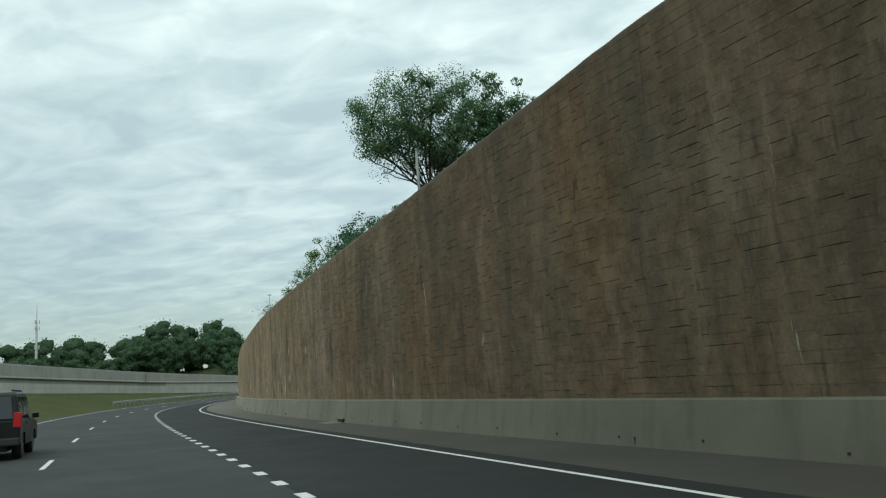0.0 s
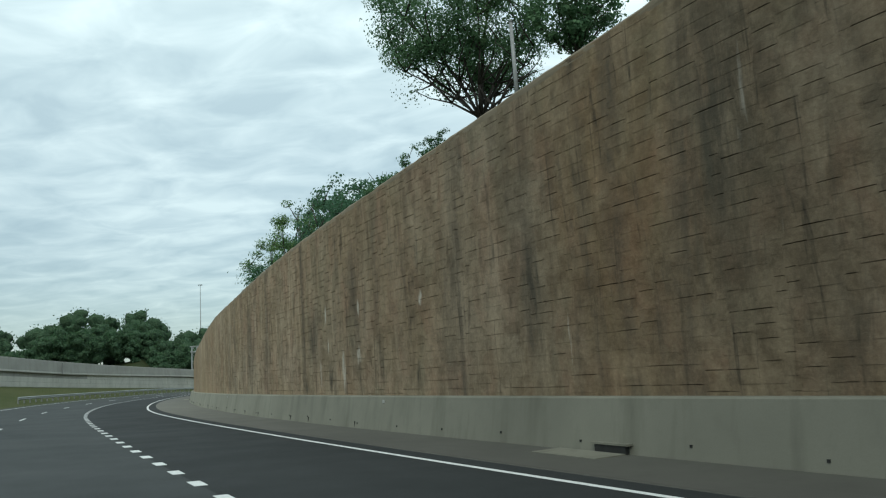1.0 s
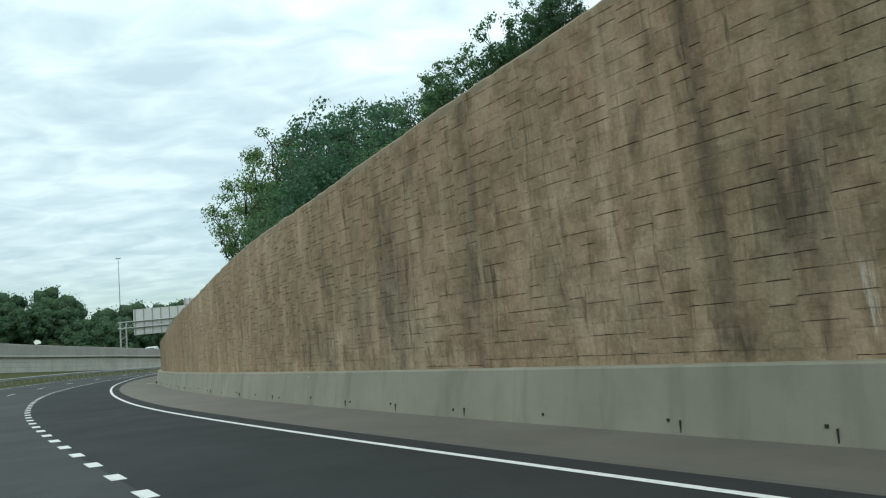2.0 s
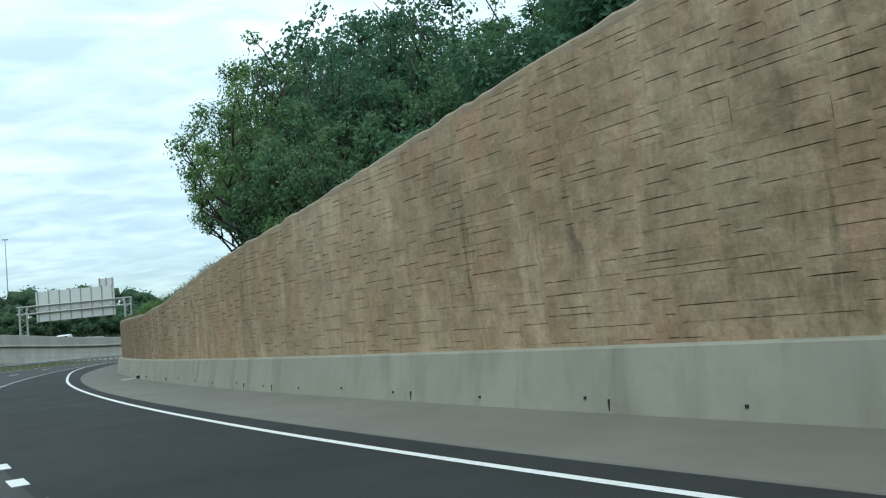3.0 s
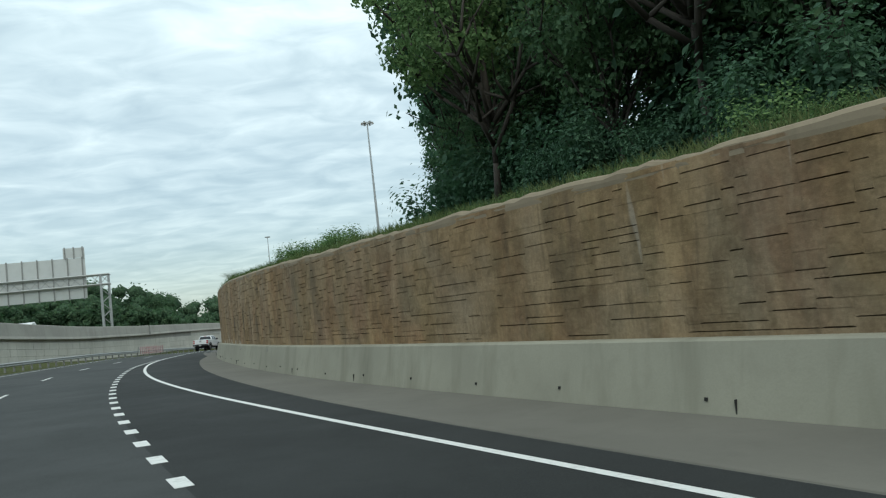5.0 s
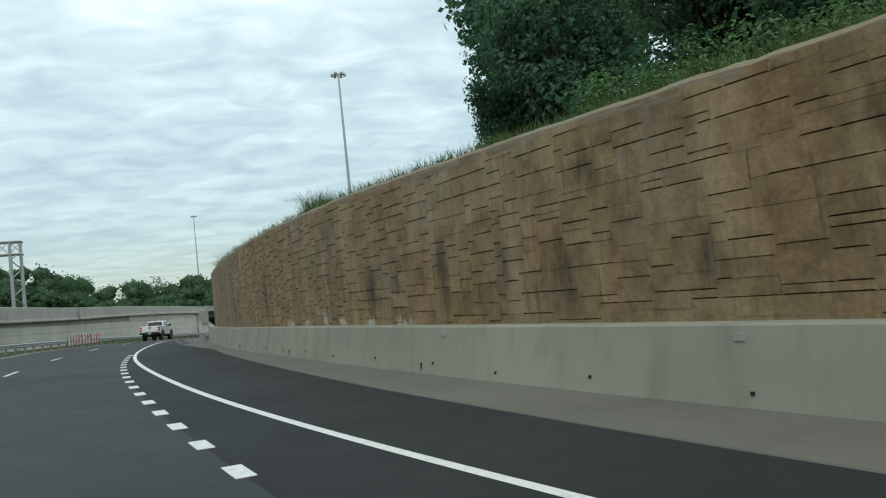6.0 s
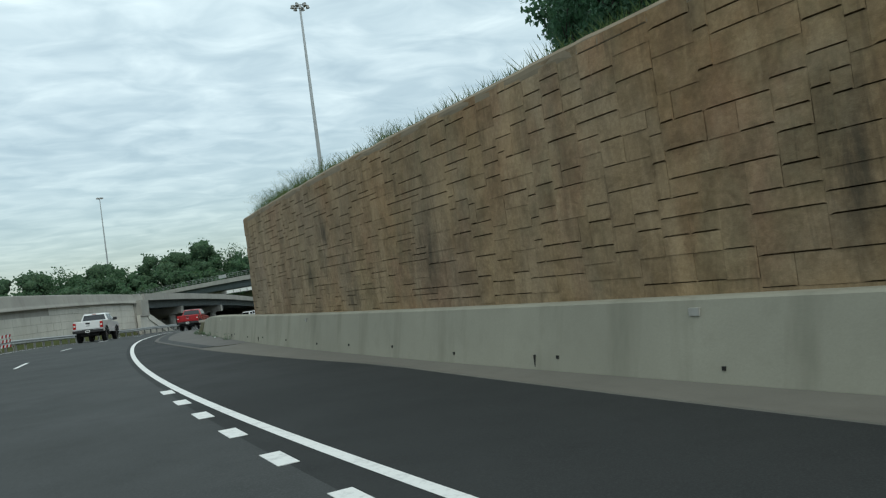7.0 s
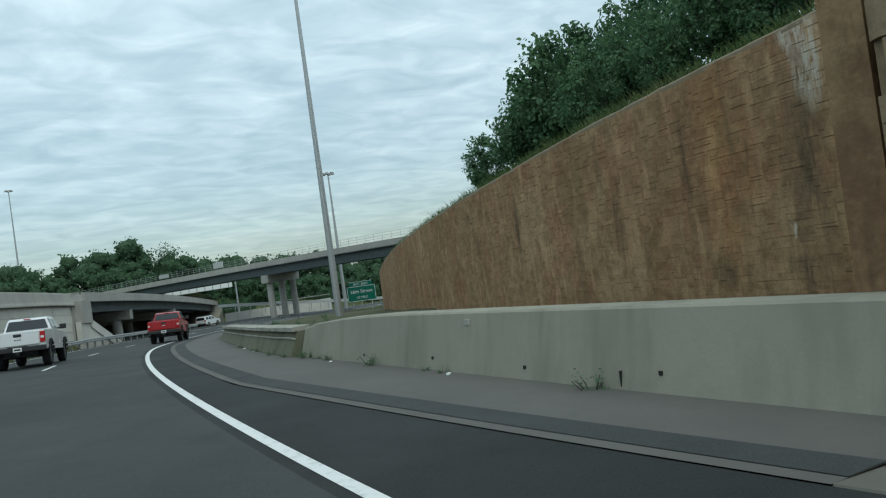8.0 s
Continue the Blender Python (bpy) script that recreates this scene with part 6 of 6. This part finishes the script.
def pickup(label, paint, where, lift=0.0, dark_bumper=True):
    """A crew-cab pickup; its tail is at y = 0 and it points along +y."""
    ob = thing("pickup_truck", label, "pickup truck", "pickup trucks", at=where)
    z = lift
    part("bed", prism_bm([(0.02, 0.62 + z), (0.0, 1.40 + z), (1.95, 1.42 + z), (1.95, 0.55 + z), (1.65, 0.55 + z), (1.5, 0.95 + z), (0.85, 0.95 + z), (0.7, 0.60 + z)], 0.98, 0.95, 0.6 + z, 1.4 + z, 0.03), paint, ob)
    part("cab", prism_bm([(1.97, 0.55 + z), (1.97, 1.42 + z), (5.55, 1.24 + z), (5.78, 1.10 + z), (5.80, 0.55 + z), (5.2, 0.55 + z), (5.05, 0.95 + z), (4.4, 0.95 + z), (4.25, 0.52 + z)], 0.99, 0.95, 0.6 + z, 1.4 + z, 0.035), paint, ob)
    part("roof", prism_bm([(1.99, 1.38 + z), (2.14, 1.90 + z), (2.4, 1.96 + z), (3.55, 1.96 + z), (4.35, 1.38 + z)], 0.93, 0.72, 1.4 + z, 1.95 + z, 0.05), paint, ob)
    part("rear_window", prism_bm([(1.975, 1.47 + z), (2.095, 1.86 + z), (2.2, 1.86 + z), (2.1, 1.47 + z)], 0.80, 0.66, 1.45 + z, 1.9 + z, 0.01), GLASS, ob, "dark tinted rear window")
    part("windscreen", prism_bm([(3.72, 1.86 + z), (4.33, 1.42 + z), (4.38, 1.42 + z), (3.78, 1.88 + z)], 0.84, 0.68, 1.4 + z, 1.9 + z, 0.005), GLASS, ob)
    for a, b in ((2.22, 2.98), (3.06, 3.95)):
        cut = 0.28 if b > 3.5 else 0.0
        part("side_window", prism_bm([(a, 1.46 + z), (a + 0.06, 1.86 + z), (b - cut - 0.05, 1.86 + z), (b, 1.46 + z)], 0.925, 0.775, 1.46 + z, 1.86 + z, 0.006), GLASS, ob)
    gate = part("tailgate", box_bm(-0.76, 0.76, -0.035, 0.03, 0.84 + z, 1.38 + z, 0.02), paint, ob)
    part("handle", box_bm(-0.14, 0.14, -0.055, -0.03, 1.19 + z, 1.30 + z, 0.01), TRIM, gate, "black tailgate handle")
    part("badge", box_bm(-0.12, 0.12, -0.045, -0.03, 1.05 + z, 1.10 + z, 0.005), CHROME, gate)
    for sx in (-1, 1):
        x0, x1 = sorted((sx * 0.79, sx * 0.97))
        lamp = part("tail_light", box_bm(x0, x1, -0.045, 0.10, 0.90 + z, 1.33 + z, 0.02), LAMP_RED, ob, "red tail light")
        part("reverse_lens", box_bm(x0 + 0.03, x1 - 0.03, -0.055, -0.04, 1.06 + z, 1.15 + z, 0.005), SIGN_WHITE, lamp)
    bumper = part("bumper", box_bm(-1.0, 1.0, -0.20, 0.06, 0.58 + z, 0.79 + z, 0.04), TRIM if dark_bumper else CHROME, ob)
    part("step_pad", box_bm(-0.35, 0.35, -0.21, -0.15, 0.78 + z, 0.81 + z, 0.01), TRIM, bumper)
    bar_plate(ob, -0.205, 0.68 + z)
    hitch = bmesh.new()
    box_bm(-0.06, 0.06, -0.22, 0.3, 0.46 + z, 0.56 + z, 0.01, hitch)
    box_bm(-0.5, 0.5, 0.1, 0.2, 0.48 + z, 0.58 + z, 0.01, hitch)
    part("tow_hitch", hitch, TRIM, ob)
    part("chassis", box_bm(-0.62, 0.62, 0.3, 5.4, 0.36 + z, 0.62 + z, 0.03), TRIM, ob)
    rad = 0.42 + lift * 0.5
    for y in (1.17, 4.73):
        for x in (-0.83, 0.83):
            wheel(ob, x, y, rad, 0.30, CHROME)
        axle = []
        fa = []
        tube(axle, fa, (-0.8, y, rad), (0.8, y, rad), 0.07, 0.07, 8)
        child("axle", mesh_of("axle", axle, fa, TRIM), ob)
    for sx in (-1, 1):
        mirror = bmesh.new()
        x0, x1 = sorted((sx * 0.98, sx * 1.24))
        box_bm(x0, x1, 3.62, 3.78, 1.38 + z, 1.60 + z, 0.04, mirror)
        x0, x1 = sorted((sx * 0.9, sx * 1.02))
        box_bm(x0, x1, 3.68, 3.74, 1.40 + z, 1.46 + z, 0.01, mirror)
        part("mirror", mirror, TRIM, ob)
        x0, x1 = sorted((sx * 0.97, sx * 1.03))
        for y in (1.17, 4.73):
            arch = bmesh.new()
            for i in range(9):
                w = math.pi * (0.02 + 0.96 * i / 8)
                cy, cz = y + math.cos(w) * (rad + 0.09), rad + 0.02 + math.sin(w) * (rad + 0.09)
                box_bm(x0, x1, cy - 0.09, cy + 0.09, cz - 0.06, cz + 0.06, 0, arch)
            part("wheel_arch", arch, TRIM, ob)
    part("brake_light", box_bm(-0.13, 0.13, 2.10, 2.16, 1.895 + z, 1.93 + z, 0.008), LAMP_RED, ob)
    return ob


def heading_pose(s, d, h=0.0):
    p = on_road(s, d, h)
    grade = math.degrees(math.atan2(level(s + 5) - level(s), 5))
    return pose(p.x, p.y, p.z, grade, math.degrees(CROSS), -math.degrees(heading(s + 2)))


pickup("white crew-cab pickup truck with dark bumper on the road", WHITE_CAR, heading_pose(219.5, -3.1), 0.10)
pickup("red crew-cab pickup truck on the road ahead", RED_CAR, heading_pose(237.4, 1.1), 0.06)


def estate(name, label, paint, where, spare, roof_h=1.78):
    """A boxy sport-utility car; its tail is at y = 0 and it points along +y."""
    ob = thing(name, label, "car", "cars", at=where)
    part("body", prism_bm([(0.0, 0.5), (0.0, 1.12), (3.4, 1.10), (4.55, 0.98), (4.7, 0.85), (4.7, 0.42), (4.25, 0.40), (4.1, 0.78), (3.45, 0.78), (3.3, 0.38), (1.45, 0.38), (1.3, 0.78), (0.65, 0.78), (0.5, 0.42)], 0.93, 0.91, 0.5, 1.1, 0.035), paint, ob)
    part("cabin", prism_bm([(0.02, 1.08), (0.16, roof_h - 0.08), (0.32, roof_h), (2.5, roof_h), (3.35, 1.08)], 0.89, 0.74, 1.08, roof_h, 0.05), paint, ob)
    part("rear_window", prism_bm([(-0.005, 1.16), (0.105, roof_h - 0.14), (0.2, roof_h - 0.14), (0.12, 1.16)], 0.74, 0.62, 1.1, roof_h, 0.01), GLASS, ob, "dark rear window")
    part("windscreen", prism_bm([(2.62, roof_h - 0.08), (3.32, 1.13), (3.38, 1.13), (2.70, roof_h - 0.07)], 0.80, 0.68, 1.1, roof_h, 0.006), GLASS, ob)
    for a, b, c in ((0.35, 1.15, 0.0), (1.22, 2.0, 0.0), (2.07, 3.0, 0.45)):
        part("side_window", prism_bm([(a, 1.15), (a + 0.05, roof_h - 0.14), (b - c - 0.04, roof_h - 0.14), (b, 1.15)], 0.885, 0.775, 1.15, roof_h - 0.14, 0.006), GLASS, ob)
    for sx in (-1, 1):
        x0, x1 = sorted((sx * 0.74, sx * 0.945))
        part("tail_light", box_bm(x0, x1, -0.03, 0.14, 0.92, 1.34 if spare else 1.15, 0.02), LAMP_RED, ob, "red tail light")
        x0, x1 = sorted((sx * 0.93, sx * 1.12))
        part("mirror", box_bm(x0, x1, 2.78, 2.92, 1.12, 1.28, 0.03), paint, ob)
        rack = bmesh.new()
        x0, x1 = sorted((sx * 0.60, sx * 0.65))
        box_bm(x0, x1, 0.4, 2.4, roof_h + 0.02, roof_h + 0.07, 0.01, rack)
        part("roof_rail", rack, TRIM, ob)
        part("door_handle", box_bm(min(sx * 0.92, sx * 0.95), max(sx * 0.92, sx * 0.95), 1.4, 1.6, 0.98, 1.02, 0.005), TRIM, ob)
    part("bumper", box_bm(-0.92, 0.92, -0.12, 0.12, 0.42, 0.64, 0.04), TRIM, ob)
    bar_plate(ob, -0.125, 0.75)
    part("underbody", box_bm(-0.6, 0.6, 0.2, 4.5, 0.25, 0.45, 0.02), TRIM, ob)
    for y in (0.98, 3.78):
        for x in (-0.78, 0.78):
            wheel(ob, x, y, 0.37, 0.24, CHROME)
    if spare:
        verts, faces = [], []
        tube(verts, faces, (0, -0.02, 0.98), (0, -0.20, 0.98), 0.36, 0.34, 22)
        child("spare_wheel", mesh_of("spare_wheel", verts, faces, TRIM), ob, "black covered spare wheel")
    return ob


estate("suv", "dark boxy sport-utility car with a spare wheel", BLACK_CAR, heading_pose(24.3, -3.55), True, 1.92)
estate("suv", "white sport-utility car beneath the bridge", WHITE_CAR, Matrix.Translation((130.4, 258.9, level(307) + 0.42)) @ Matrix.Rotation(radians(-78), 4, "Z"), False, 1.7)


def lorry():
    s = 208
    ob = thing("lorry", "white articulated lorry with a low trailer on the ramp", "lorry", at=pose(*spot(s, ramp_d(s) - 6.5, ramp_base(s) + 1.7), 0, 0, -math.degrees(heading(s)) + 186))
    part("cab", prism_bm([(0, 0.6), (0, 3.1), (0.5, 3.5), (1.7, 3.3), (2.3, 2.2), (3.4, 2.0), (3.6, 0.6)], 1.2, 1.05, 0.6, 3.5, 0.06), WHITE_CAR, ob)
    part("windscreen", prism_bm([(1.74, 3.2), (2.27, 2.28), (2.34, 2.28), (1.82, 3.2)], 1.0, 0.95, 2.2, 3.3, 0.01), GLASS, ob)
    part("trailer", box_bm(-1.25, 1.25, -14.5, -0.6, 1.0, 2.85, 0.05), SIGN_BACK, ob)
    for y in (2.7, 0.3, -0.9, -12.2, -13.4):
        for x in (-1.05, 1.05):
            wheel(ob, x, y, 0.5, 0.3, CHROME)


lorry()


def slope_post():
    verts, faces = [], []
    b = hill_spot(53.9, 21.9)
    tube(verts, faces, b - Vector((0, 0, 0.5)), b + Vector((0, 0, 5.2)), 0.13, 0.10, 10)
    tube(verts, faces, b + Vector((0, 0, 5.2)), b + Vector((0, 0, 5.35)), 0.14, 0.05, 10)
    tagged(new("post", mesh_of("post", verts, faces, DULL_STEEL, True)), "pale grey steel post on the slope", "post")


slope_post()


def litter(s, d, size, seed):
    """A crumpled scrap of packaging at the barrier foot."""
    g = random.Random(seed)
    bm = bmesh.new()
    bmesh.ops.create_icosphere(bm, subdivisions=2, radius=size)
    for v in bm.verts:
        v.co *= 0.7 + 0.6 * g.random()
        v.co.z = max(0.0, v.co.z * 0.6)
    bmesh.ops.recalc_face_normals(bm, faces=bm.faces)
    me = bpy.data.meshes.new("litter")
    bm.to_mesh(me)
    bm.free()
    me.materials.append(SIGN_WHITE)
    ob = tagged(new("litter", me), "crumpled white scrap lying at the barrier foot", "litter", "scraps of litter")
    p = on_road(s, d, 0.015)
    ob.matrix_world = pose(p.x, p.y, p.z, 0, 0, seed * 40)


for i, (s, back, size) in enumerate(((196.2, 0.40, 0.05), (201.2, 0.45, 0.035), (209, 0.5, 0.05), (211.5, 0.45, 0.04))):
    litter(s, (wall_d(s) if s < 204 else 5.2) - back, size, i + 1)
